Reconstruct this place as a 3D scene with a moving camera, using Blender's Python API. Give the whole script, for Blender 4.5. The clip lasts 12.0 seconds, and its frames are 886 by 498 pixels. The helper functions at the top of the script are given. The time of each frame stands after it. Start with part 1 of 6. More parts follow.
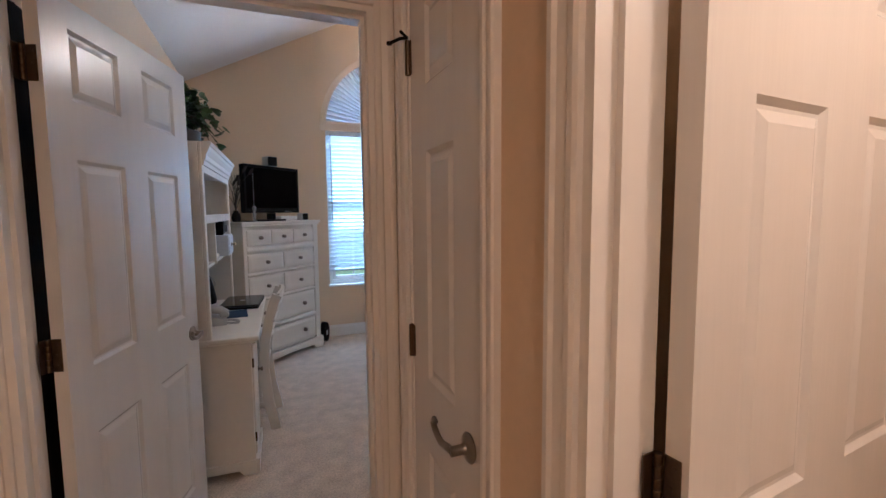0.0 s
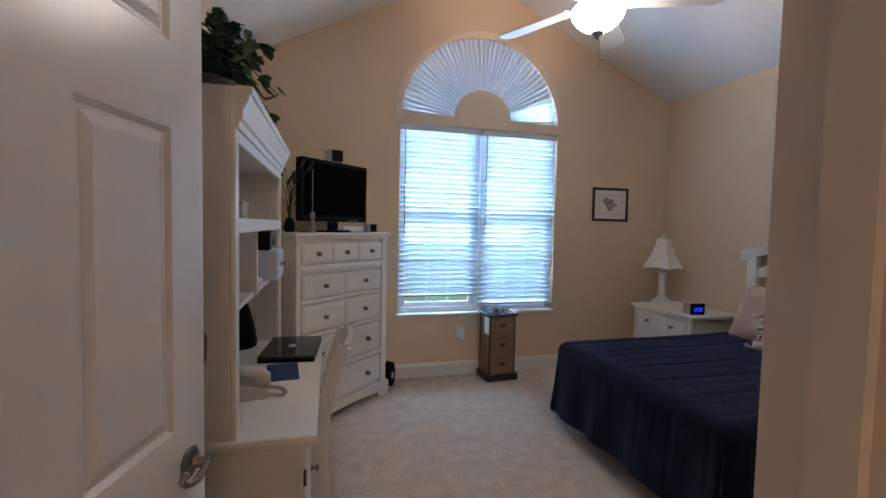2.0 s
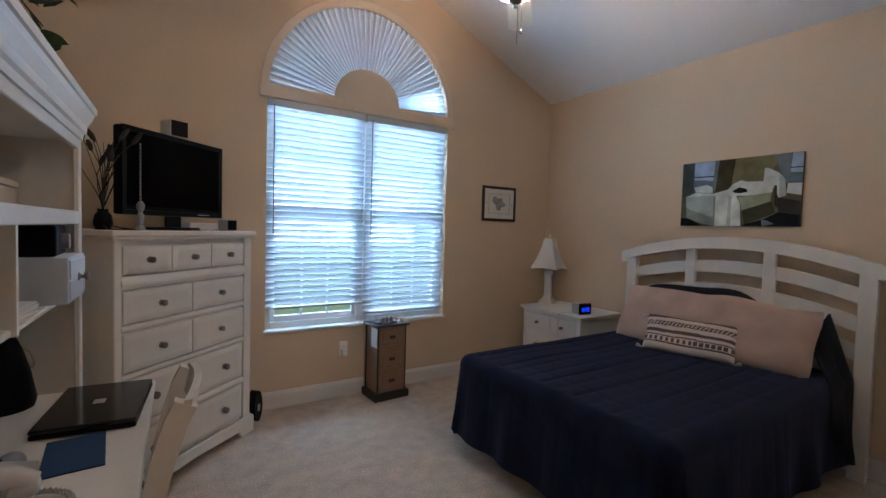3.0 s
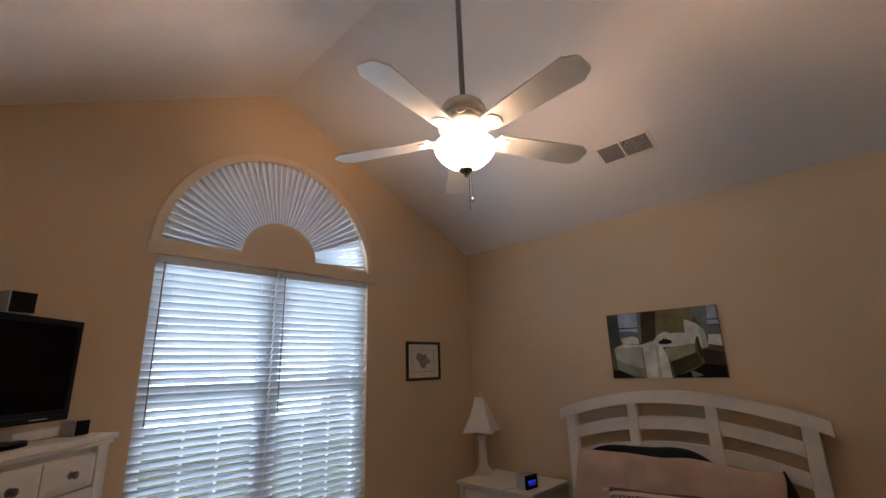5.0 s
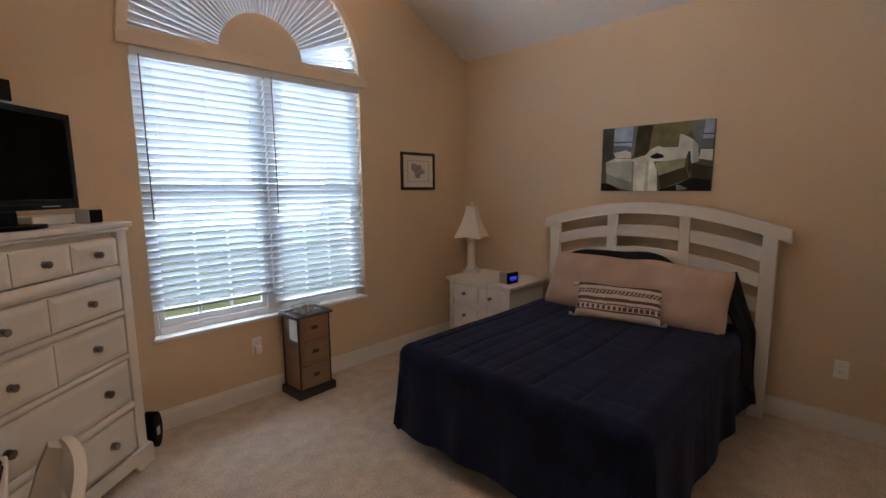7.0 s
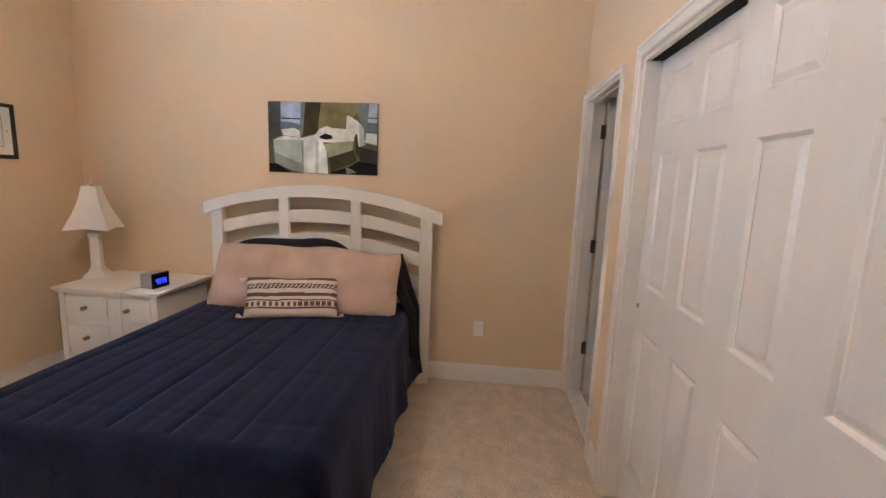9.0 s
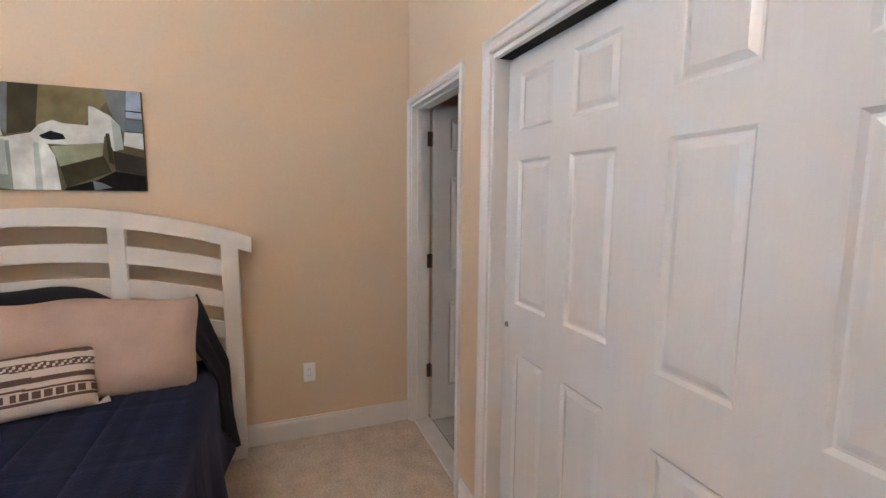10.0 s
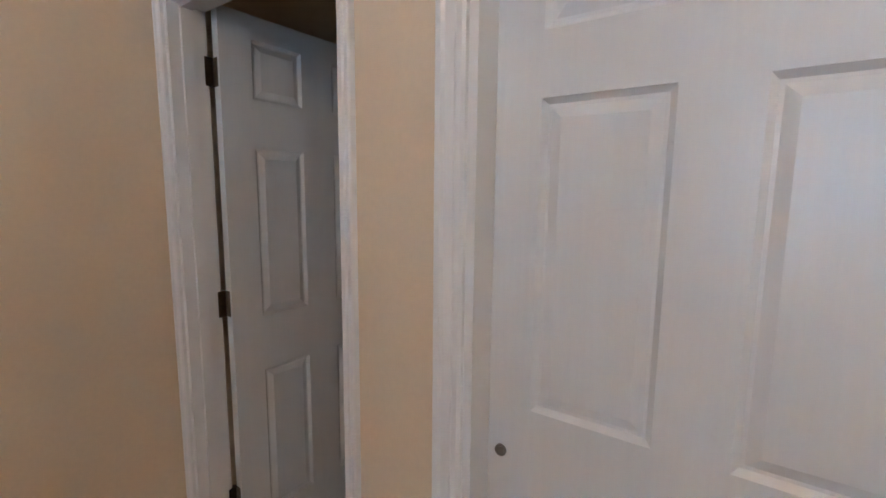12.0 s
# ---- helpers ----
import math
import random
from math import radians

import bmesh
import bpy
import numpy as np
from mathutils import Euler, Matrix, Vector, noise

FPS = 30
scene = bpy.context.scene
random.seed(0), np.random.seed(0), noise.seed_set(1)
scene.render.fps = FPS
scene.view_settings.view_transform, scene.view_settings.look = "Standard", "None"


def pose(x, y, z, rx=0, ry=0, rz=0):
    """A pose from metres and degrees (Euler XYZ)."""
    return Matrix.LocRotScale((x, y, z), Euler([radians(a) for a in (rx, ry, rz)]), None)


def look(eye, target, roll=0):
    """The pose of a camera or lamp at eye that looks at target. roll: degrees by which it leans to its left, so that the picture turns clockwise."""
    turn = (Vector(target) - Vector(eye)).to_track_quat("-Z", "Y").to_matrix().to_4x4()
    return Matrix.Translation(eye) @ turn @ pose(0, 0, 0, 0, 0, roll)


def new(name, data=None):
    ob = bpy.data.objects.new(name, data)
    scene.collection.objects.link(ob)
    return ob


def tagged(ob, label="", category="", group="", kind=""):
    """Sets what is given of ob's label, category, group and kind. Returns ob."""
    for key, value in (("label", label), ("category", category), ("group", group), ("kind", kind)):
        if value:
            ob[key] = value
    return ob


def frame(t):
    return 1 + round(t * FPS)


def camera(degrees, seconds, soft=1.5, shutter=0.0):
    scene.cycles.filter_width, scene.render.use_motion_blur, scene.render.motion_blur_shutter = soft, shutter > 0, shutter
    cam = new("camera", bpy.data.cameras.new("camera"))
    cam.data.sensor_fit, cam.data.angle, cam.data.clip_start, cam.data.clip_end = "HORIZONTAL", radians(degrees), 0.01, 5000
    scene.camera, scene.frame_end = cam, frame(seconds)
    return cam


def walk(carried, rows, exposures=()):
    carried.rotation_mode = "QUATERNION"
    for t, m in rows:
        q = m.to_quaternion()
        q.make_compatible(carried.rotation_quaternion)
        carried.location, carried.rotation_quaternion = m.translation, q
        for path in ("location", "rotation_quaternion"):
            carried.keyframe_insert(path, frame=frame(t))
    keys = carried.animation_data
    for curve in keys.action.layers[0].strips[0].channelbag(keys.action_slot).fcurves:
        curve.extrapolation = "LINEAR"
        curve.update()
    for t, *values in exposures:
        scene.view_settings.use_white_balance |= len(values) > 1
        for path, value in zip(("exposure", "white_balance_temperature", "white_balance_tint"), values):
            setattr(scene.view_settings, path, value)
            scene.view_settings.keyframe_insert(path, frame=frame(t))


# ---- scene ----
cam = camera(90.2, 12.0)
PATH = [
    (0, (0.469, 0.251, 1.446), (1.199, 2.105, 1.271), -0.5),
    (0.5, (0.403, 0.474, 1.433), (0.962, 2.388, 1.271), 0.2),
    (1, (0.353, 0.773, 1.443), (0.904, 2.69, 1.3), 0.7),
    (1.5, (0.372, 1.130, 1.441), (0.914, 3.052, 1.321), 1.0),
    (2, (0.396, 1.417, 1.421), (0.938, 3.34, 1.317), 1.2),
    (2.5, (0.389, 1.685, 1.409), (1.218, 3.503, 1.315), 1.7),
    (2.7, (0.409, 1.78, 1.402), (1.352, 3.54, 1.306), 1.9),
    (4.3, (0.501, 2.305, 1.502), (1.907, 3.727, 1.57), 0.1),
    (4.5, (0.482, 2.324, 1.547), (1.897, 3.713, 1.806), -0.7),
    (5, (0.436, 2.318, 1.609), (1.825, 3.658, 2.13), -1.8),
    (5.5, (0.415, 2.283, 1.621), (1.795, 3.61, 2.201), -1.9),
    (6, (0.432, 2.269, 1.604), (1.805, 3.666, 2.007), -1.4),
    (6.5, (0.456, 2.26, 1.55), (1.82, 3.723, 1.572), -0.6),
    (6.7, (0.446, 2.275, 1.536), (1.805, 3.734, 1.377), -0.3),
    (8.3, (0.661, 2.265, 1.497), (2.427, 3.082, 1.036), -0.3),
    (8.5, (0.695, 2.288, 1.503), (2.533, 2.934, 1.051), 0.3),
    (9, (0.867, 2.331, 1.484), (2.834, 2.512, 1.172), 2.2),
    (9.5, (1.075, 2.379, 1.487), (3.044, 2.148, 1.221), 2.3),
    (10, (1.3, 2.506, 1.477), (3.155, 1.794, 1.241), 0.5),
    (10.5, (1.513, 2.524, 1.452), (3.151, 1.402, 1.209), 1.7),
    (11, (1.81, 2.464, 1.465), (3.255, 1.104, 1.221), 1.7),
    (11.5, (2.154, 2.398, 1.464), (3.446, 0.893, 1.206), 1.2),
    (12, (2.471, 2.352, 1.461), (3.619, 0.735, 1.199), 0.6),
]
EXPOSURES = [
    (0.0, 0.22, 4850, 14), (0.5, 0.58, 4850, 14), (1.0, 0.58, 4900, 14), (1.5, 0.08, 4950, 14), (2.0, 0.05, 5150, 14), (2.5, 0.38, 5300, 14), (2.7, 0.22, 5300, 14), (4.3, -1.20, 5700, 16),
    (4.6, -1.12, 5890, 20), (5.1, -0.72, 6890, 24), (5.5, -0.62, 7140, 24), (6.7, -0.30, 6590, 22), (8.5, 0.50, 6840, 22), (9.0, 1.08, 6240, 20), (9.5, 1.22, 5750, 16), (10.0, 1.15, 5750, 16), (10.5, 1.08, 5700, 16), (11.0, 0.90, 5600, 15), (12.0, 0.82, 5650, 15)]
walk(cam, [(t, look(eye, target, roll)) for t, eye, target, roll in PATH], EXPOSURES)

# ---- world and large lights ----
world = bpy.data.worlds.new("world")
scene.world = world
world.use_nodes = True
wn = world.node_tree
sky = wn.nodes.new("ShaderNodeTexSky")
sky.sky_type, sky.sun_disc = "NISHITA", False
sky.sun_elevation, sky.sun_rotation = radians(48), radians(200)
sky.air_density, sky.dust_density = 1.0, 2.0
wn.links.new(sky.outputs[0], wn.nodes["Background"].inputs[0])
wn.nodes["Background"].inputs[1].default_value = 0.15

sun_data = bpy.data.lights.new("sun", "SUN")
sun_data.energy, sun_data.angle, sun_data.color = 4.5, radians(12), (1.0, 0.96, 0.9)
new("sun", sun_data).matrix_world = look((0, 0, 0), (0.24, 0.62, -0.75))


def lamp(name, kind, place, power, color, size=0.1):
    data = bpy.data.lights.new(name, kind)
    data.energy, data.color = power, color
    if kind == "AREA":
        data.size = size
    else:
        data.shadow_soft_size = size
    ob = new(name, data)
    ob.location = place
    return ob


# daylight of the window: the sky's light, just outside the glass
day = lamp("window_daylight", "AREA", (1.885, 6.25, 2.35), 270, (0.60, 0.84, 1.0))
day.data.shape, day.data.size, day.data.size_y = "RECTANGLE", 2.2, 1.8
day.matrix_world = look((1.885, 6.35, 2.05), (1.885, 4.6, 1.45))
lamp("fan_bulb", "POINT", (1.773, 3.455, 2.534), 80, (1.0, 0.63, 0.37), 0.03)
lamp("side_room_bulb", "POINT", (1.42, 0.02, 2.27), 22, (1.0, 0.66, 0.38), 0.08)
lamp("hall_bulb", "POINT", (0.30, -0.75, 2.27), 17, (1.0, 0.62, 0.33), 0.08)

# ---- materials ----
def material(name, color, rough=0.5, metal=0.0, grain=0.0, grain_size=40.0, stain=0.0, stain_size=2.0, bump=0.0, bump_size=200.0,
             per_object=0.0, per_island=0.0, emit=0.0, through_light=0.0, transmit=0.0, coat=0.0, stretch=(1, 1, 1), spec=0.5, sheen=0.0, sheen_tint=(1, 1, 1)):
    """A surface with colour variation at two scales and fine relief, in metres of the object."""
    m = bpy.data.materials.new(name)
    m.use_nodes = True
    nt = m.node_tree
    b = nt.nodes["Principled BSDF"]
    b.inputs["Roughness"].default_value, b.inputs["Metallic"].default_value = rough, metal
    b.inputs["Specular IOR Level"].default_value = spec
    b.inputs["Coat Weight"].default_value = coat
    b.inputs["Sheen Weight"].default_value = sheen
    b.inputs["Sheen Tint"].default_value = (*sheen_tint, 1)
    b.inputs["Transmission Weight"].default_value = transmit
    if emit:
        b.inputs["Emission Color"].default_value = (*color, 1)
        b.inputs["Emission Strength"].default_value = emit
    geo = nt.nodes.new("ShaderNodeTexCoord")
    mp = nt.nodes.new("ShaderNodeMapping")
    mp.inputs["Scale"].default_value = stretch
    nt.links.new(geo.outputs["Object"], mp.inputs[0])
    value = None

    def add(node_out, amount):
        nonlocal value
        mr = nt.nodes.new("ShaderNodeMapRange")
        mr.inputs["To Min"].default_value, mr.inputs["To Max"].default_value = 1 - amount, 1 + amount
        nt.links.new(node_out, mr.inputs["Value"])
        if value is None:
            value = mr.outputs[0]
        else:
            mu = nt.nodes.new("ShaderNodeMath")
            mu.operation = "MULTIPLY"
            nt.links.new(value, mu.inputs[0]), nt.links.new(mr.outputs[0], mu.inputs[1])
            value = mu.outputs[0]

    def tex(scale, detail=4.0):
        n = nt.nodes.new("ShaderNodeTexNoise")
        n.inputs["Scale"].default_value, n.inputs["Detail"].default_value = scale, detail
        nt.links.new(mp.outputs[0], n.inputs["Vector"])
        return n.outputs["Fac"]

    if grain:
        add(tex(grain_size), grain * 2)
    if stain:
        add(tex(stain_size, 3.0), stain * 2)
    if per_object:
        oi = nt.nodes.new("ShaderNodeObjectInfo")
        add(oi.outputs["Random"], per_object)
    if per_island:
        gi = nt.nodes.new("ShaderNodeNewGeometry")
        add(gi.outputs["Random Per Island"], per_island)
    if value is not None:
        hsv = nt.nodes.new("ShaderNodeHueSaturation")
        hsv.inputs["Color"].default_value = (*color, 1)
        nt.links.new(value, hsv.inputs["Value"])
        nt.links.new(hsv.outputs[0], b.inputs["Base Color"])
    else:
        b.inputs["Base Color"].default_value = (*color, 1)
    if bump:
        bn = nt.nodes.new("ShaderNodeBump")
        bn.inputs["Strength"].default_value, bn.inputs["Distance"].default_value = bump, 0.003
        nt.links.new(tex(bump_size, 3.0), bn.inputs["Height"])
        nt.links.new(bn.outputs[0], b.inputs["Normal"])
    if through_light:
        tr = nt.nodes.new("ShaderNodeBsdfTranslucent")
        tr.inputs["Color"].default_value = (*color, 1)
        mix = nt.nodes.new("ShaderNodeMixShader")
        mix.inputs[0].default_value = through_light
        nt.links.new(b.outputs[0], mix.inputs[1]), nt.links.new(tr.outputs[0], mix.inputs[2])
        nt.links.new(mix.outputs[0], nt.nodes["Material Output"].inputs["Surface"])
    return m


WALL = material("tan_wall_paint", (0.668, 0.527, 0.370), 0.75, grain=0.02, grain_size=60, stain=0.03, stain_size=1.3, bump=0.12, bump_size=160, spec=0.3)
ARCH = material("pale_beige_trim_paint", (0.70, 0.585, 0.46), 0.6, grain=0.015, grain_size=50, stain=0.03, stain_size=1.6, bump=0.08, bump_size=150, spec=0.35)
CEIL = material("ceiling_paint", (0.78, 0.77, 0.75), 0.9, grain=0.03, grain_size=120, stain=0.02, bump=0.5, bump_size=120, spec=0.2)
TRIM = material("white_trim_paint", (0.72, 0.70, 0.675), 0.32, grain=0.012, grain_size=25, stain=0.02, stain_size=1.7, bump=0.05, bump_size=90)
DOOR = material("white_door_paint", (0.68, 0.665, 0.645), 0.25, grain=0.015, grain_size=14, stain=0.02, bump=0.08, bump_size=22, stretch=(9, 9, 0.6))
CARPET = material("beige_carpet", (0.55, 0.46, 0.37), 0.97, grain=0.26, grain_size=95, stain=0.17, stain_size=10, bump=0.9, bump_size=320, spec=0.1, sheen=0.2)
TILE = material("bathroom_tile", (0.55, 0.53, 0.50), 0.25, grain=0.04, grain_size=8, per_object=0.05)
GROUT = material("tile_grout", (0.35, 0.33, 0.30), 0.9, grain=0.08, grain_size=60)
MARBLE = material("marble_threshold", (0.72, 0.71, 0.69), 0.2, stain=0.1, stain_size=9)
BRONZE = material("aged_bronze", (0.10, 0.068, 0.042), 0.38, 0.9, grain=0.2, grain_size=60)
NICKEL = material("dark_nickel", (0.24, 0.21, 0.18), 0.28, 0.95, grain=0.12, grain_size=40)
FURN = material("cream_furniture_paint", (0.74, 0.71, 0.655), 0.42, grain=0.02, grain_size=30, stain=0.03, stain_size=3, bump=0.05, bump_size=60)
BLIND = material("white_blind_vinyl", (0.66, 0.69, 0.72), 0.42, grain=0.01, grain_size=20, per_object=0.02, through_light=0.05)
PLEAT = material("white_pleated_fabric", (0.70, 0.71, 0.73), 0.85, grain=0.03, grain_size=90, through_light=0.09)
# bright ridge light put into colour: paler, more translucent copy of the pleat fabric
PLEAT_EDGE = material("pleat_lit_ridge", (0.84, 0.85, 0.87), 0.85, grain=0.03, grain_size=90, through_light=0.34)
LOUVRE = material("white_shade_fabric", (0.62, 0.64, 0.67), 0.9, grain=0.03, grain_size=90)
VINYL = material("white_window_vinyl", (0.80, 0.80, 0.79), 0.35, grain=0.01, grain_size=20)
BLACK = material("black_plastic", (0.004, 0.004, 0.0045), 0.45, grain=0.1, grain_size=50, spec=0.1)
SCREEN = material("black_screen_glass", (0.002, 0.002, 0.0025), 0.10, stain=0.1, spec=0.05)
# near-black that paints shade: closet door gap, duct opening, outlet slots
GAP_SHADE = material("dark_shadow_gap", (0.01, 0.009, 0.008), 0.9, grain=0.1)
QUILT = material("navy_quilt_velvet", (0.0045, 0.0070, 0.022), 0.9, grain=0.24, grain_size=60, stain=0.5, stain_size=8, bump=0.6, bump_size=120, sheen=0.23, sheen_tint=(0.40, 0.44, 0.74), spec=0.08)
NAVY = material("navy_sheet", (0.005, 0.006, 0.014), 0.9, grain=0.1, grain_size=90, bump=0.2)
PINK = material("dusty_pink_cotton", (0.45, 0.33, 0.27), 0.9, grain=0.06, grain_size=200, stain=0.10, stain_size=7, bump=0.3, bump_size=240, spec=0.2)
CREAM = material("cream_knit", (0.60, 0.53, 0.47), 0.95, grain=0.1, grain_size=160, bump=0.6, bump_size=220, spec=0.2)
BROWN = material("brown_knit", (0.115, 0.075, 0.068), 0.95, grain=0.15, grain_size=160, bump=0.6, bump_size=220, spec=0.2)
GRASS = material("lawn", (0.15, 0.21, 0.085), 0.95, grain=0.2, grain_size=30, stain=0.2, stain_size=0.6)


def clear_glass(name, color=(1, 1, 1)):
    m = bpy.data.materials.new(name)
    m.use_nodes = True
    b = m.node_tree.nodes["Principled BSDF"]
    b.inputs["Base Color"].default_value = (*color, 1)
    b.inputs["Roughness"].default_value, b.inputs["Transmission Weight"].default_value = 0.02, 1.0
    b.inputs["IOR"].default_value = 1.45
    return m


GLASS = clear_glass("window_glass")


# ---- mesh helpers ----
def part(name, bm, mat, parent=None, label="", smooth=False):
    """Links a bmesh as one mesh object under a thing or under a part."""
    me = bpy.data.meshes.new(name)
    bmesh.ops.recalc_face_normals(bm, faces=bm.faces)
    bm.to_mesh(me)
    bm.free()
    me.materials.append(mat)
    if smooth:
        me.polygons.foreach_set("use_smooth", [True] * len(me.polygons))
        me.set_sharp_from_angle(angle=radians(38))
    ob = new(name, me)
    ob.parent = parent
    if label:
        ob["label"] = label
    return ob


def shared(name, me, parent, m):
    """One more object on a mesh that is already made."""
    ob = new(name, me)
    ob.parent = parent
    ob.matrix_basis = m
    return ob


def thing(name, m, label, category, group="", kind=""):
    ob = new(name)
    ob.empty_display_size = 0.1
    ob.matrix_basis = m
    return tagged(ob, label, category, group, kind)


def box(bm, x0, x1, y0, y1, z0, z1, bevel=0.0, seg=1, turn=None):
    m = Matrix.Translation(((x0 + x1) / 2, (y0 + y1) / 2, (z0 + z1) / 2)) @ Matrix.Diagonal((x1 - x0, y1 - y0, z1 - z0, 1))
    out = bmesh.ops.create_cube(bm, size=1.0, matrix=m)
    vs = out["verts"]
    if bevel:
        es = list({e for v in vs for e in v.link_edges})
        res = bmesh.ops.bevel(bm, geom=es, offset=bevel, segments=seg, affect="EDGES", profile=0.5)
        vs = res["verts"] if len(res["verts"]) else vs
    if turn is not None:
        seen = set(vs)
        for v in list(vs):
            for f in v.link_faces:
                seen.update(f.verts)
        bmesh.ops.transform(bm, matrix=turn, verts=list(seen))
    return bm


def boxed(*dims, bevel=0.0, seg=1):
    return box(bmesh.new(), *dims, bevel=bevel, seg=seg)


def prism(bm, pts, c0, c1, m=None):
    """A polygon in the plane (a, b), drawn out from c0 to c1 along the third axis; m takes (a, b, c) into place."""
    m = m or Matrix.Identity(4)
    lo = [bm.verts.new(m @ Vector((a, b, c0))) for a, b in pts]
    hi = [bm.verts.new(m @ Vector((a, b, c1))) for a, b in pts]
    bm.faces.new(lo[::-1]), bm.faces.new(hi)
    for i in range(len(pts)):
        j = (i + 1) % len(pts)
        bm.faces.new((lo[i], lo[j], hi[j], hi[i]))
    return bm


def lathe(bm, prof, m=None, n=24):
    """Turns a profile of (radius, height) round z."""
    m = m or Matrix.Identity(4)
    rings = []
    for r, z in prof:
        if r < 1e-5:
            rings.append([bm.verts.new(m @ Vector((0, 0, z)))])
        else:
            rings.append([bm.verts.new(m @ Vector((r * math.cos(2 * math.pi * k / n), r * math.sin(2 * math.pi * k / n), z))) for k in range(n)])
    for a, b in zip(rings, rings[1:]):
        for k in range(n):
            j = (k + 1) % n
            if len(a) == 1 and len(b) > 1:
                bm.faces.new((a[0], b[k], b[j]))
            elif len(b) == 1 and len(a) > 1:
                bm.faces.new((a[k], a[j], b[0]))
            elif len(a) > 1:
                bm.faces.new((a[k], a[j], b[j], b[k]))
    for ring, flip in ((rings[0], True), (rings[-1], False)):
        if len(ring) > 1:
            bm.faces.new(ring[::-1] if flip else ring)
    return bm


def tube(bm, pts, r, n=8, r_end=None):
    """A round bar along a line of points."""
    pts = [Vector(p) for p in pts]
    rings = []
    side = None
    for i, p in enumerate(pts):
        d = (pts[min(i + 1, len(pts) - 1)] - pts[max(i - 1, 0)]).normalized()
        if side is None:
            side = d.orthogonal().normalized()
        side = (side - d * side.dot(d)).normalized()
        up = d.cross(side)
        rr = r if r_end is None else r + (r_end - r) * i / max(1, len(pts) - 1)
        rings.append([bm.verts.new(p + (side * math.cos(2 * math.pi * k / n) + up * math.sin(2 * math.pi * k / n)) * rr) for k in range(n)])
    for a, b in zip(rings, rings[1:]):
        for k in range(n):
            bm.faces.new((a[k], a[(k + 1) % n], b[(k + 1) % n], b[k]))
    bm.faces.new(rings[0][::-1]), bm.faces.new(rings[-1])
    return bm


def sweep(bm, pts, prof, m=None, closed=False):
    """Runs a profile of (outward, proud) along a line in the plane (a, b), mitred at its corners; outward is to the line's left."""
    m = m or Matrix.Identity(4)
    n = len(pts)
    rings = []
    for i in range(n):
        p = Vector(pts[i])
        a = Vector(pts[(i - 1) % n]) if closed or i > 0 else None
        b = Vector(pts[(i + 1) % n]) if closed or i < n - 1 else None
        d1 = (p - a).normalized() if a is not None else None
        d2 = (b - p).normalized() if b is not None else None
        d1, d2 = d1 or d2, d2 or d1
        n1, n2 = Vector((-d1.y, d1.x)), Vector((-d2.y, d2.x))
        mid = (n1 + n2).normalized()
        mid = mid / max(0.2, mid.dot(n1))
        rings.append([bm.verts.new(m @ Vector((p.x + mid.x * u, p.y + mid.y * u, v))) for u, v in prof])
    k = len(prof)
    for i in range(n if closed else n - 1):
        a, b = rings[i], rings[(i + 1) % n]
        for j in range(k):
            bm.faces.new((a[j], a[(j + 1) % k], b[(j + 1) % k], b[j]))
    if not closed:
        bm.faces.new(rings[0]), bm.faces.new(rings[-1][::-1])
    return bm


# planes: (a, b, c) -> world
def plane_y(y, way):
    """a along x, b up, c out of a wall at y towards way (+1 or -1)."""
    return Matrix(((1, 0, 0, 0), (0, 0, way, y), (0, 1, 0, 0), (0, 0, 0, 1)))


def plane_x(x, way):
    """a along y, b up, c out of a wall at x towards way."""
    return Matrix(((0, 0, way, x), (1, 0, 0, 0), (0, 1, 0, 0), (0, 0, 0, 1)))


PLAN = Matrix.Identity(4)

# ---- the shell: bedroom x WEST..EAST, y SOUTH..NORTH, hall to the south ----
WEST, EAST, SOUTH, NORTH = -0.26, 4.0, 1.70, 5.40
RIDGE_X, RIDGE_Z, EAVE_W, EAVE_E = 1.773, 3.765, 2.745, 2.79
HALL_N, HALL_E, HALL_W, HALL_S, HALL_Z = 1.585, 0.84, -0.26, -1.6, 2.44
WIN_L, WIN_R, SILL, SPRING, WIN_C = 1.095, 2.68, 0.60, 2.40, 1.8875
ARCH_R = (WIN_R - WIN_L) / 2


def ceil_z(x):
    if x < RIDGE_X:
        return RIDGE_Z - (RIDGE_X - x) * (RIDGE_Z - EAVE_W) / (RIDGE_X - WEST)
    return RIDGE_Z - (x - RIDGE_X) * (RIDGE_Z - EAVE_E) / (EAST - RIDGE_X)


def structure(name, bm, mat, label, category):
    return tagged(part(name, bm, mat), label, category, kind="structure")


# floor
structure("floor", boxed(WEST - 0.15, EAST + 0.15, HALL_S - 0.1, NORTH + 0.15, -0.12, 0.0), CARPET, "beige cut-pile carpet with faint tread marks", "floor")

# north wall with the arched window opening
bm = bmesh.new()
up = plane_y(NORTH, 1)
T = 0.16
prism(bm, [(WEST - 0.12, 0), (WIN_L, 0), (WIN_L, ceil_z(WIN_L)), (WEST - 0.12, ceil_z(WEST - 0.12))], 0, T, up)
prism(bm, [(WIN_R, 0), (EAST + 0.12, 0), (EAST + 0.12, ceil_z(EAST + 0.12)), (WIN_R, ceil_z(WIN_R))], 0, T, up)
prism(bm, [(WIN_L, 0), (WIN_R, 0), (WIN_R, SILL), (WIN_L, SILL)], 0, T, up)
STEPS = 48
arch = [(WIN_C - ARCH_R * math.cos(math.pi * k / STEPS), SPRING + ARCH_R * math.sin(math.pi * k / STEPS)) for k in range(STEPS + 1)]
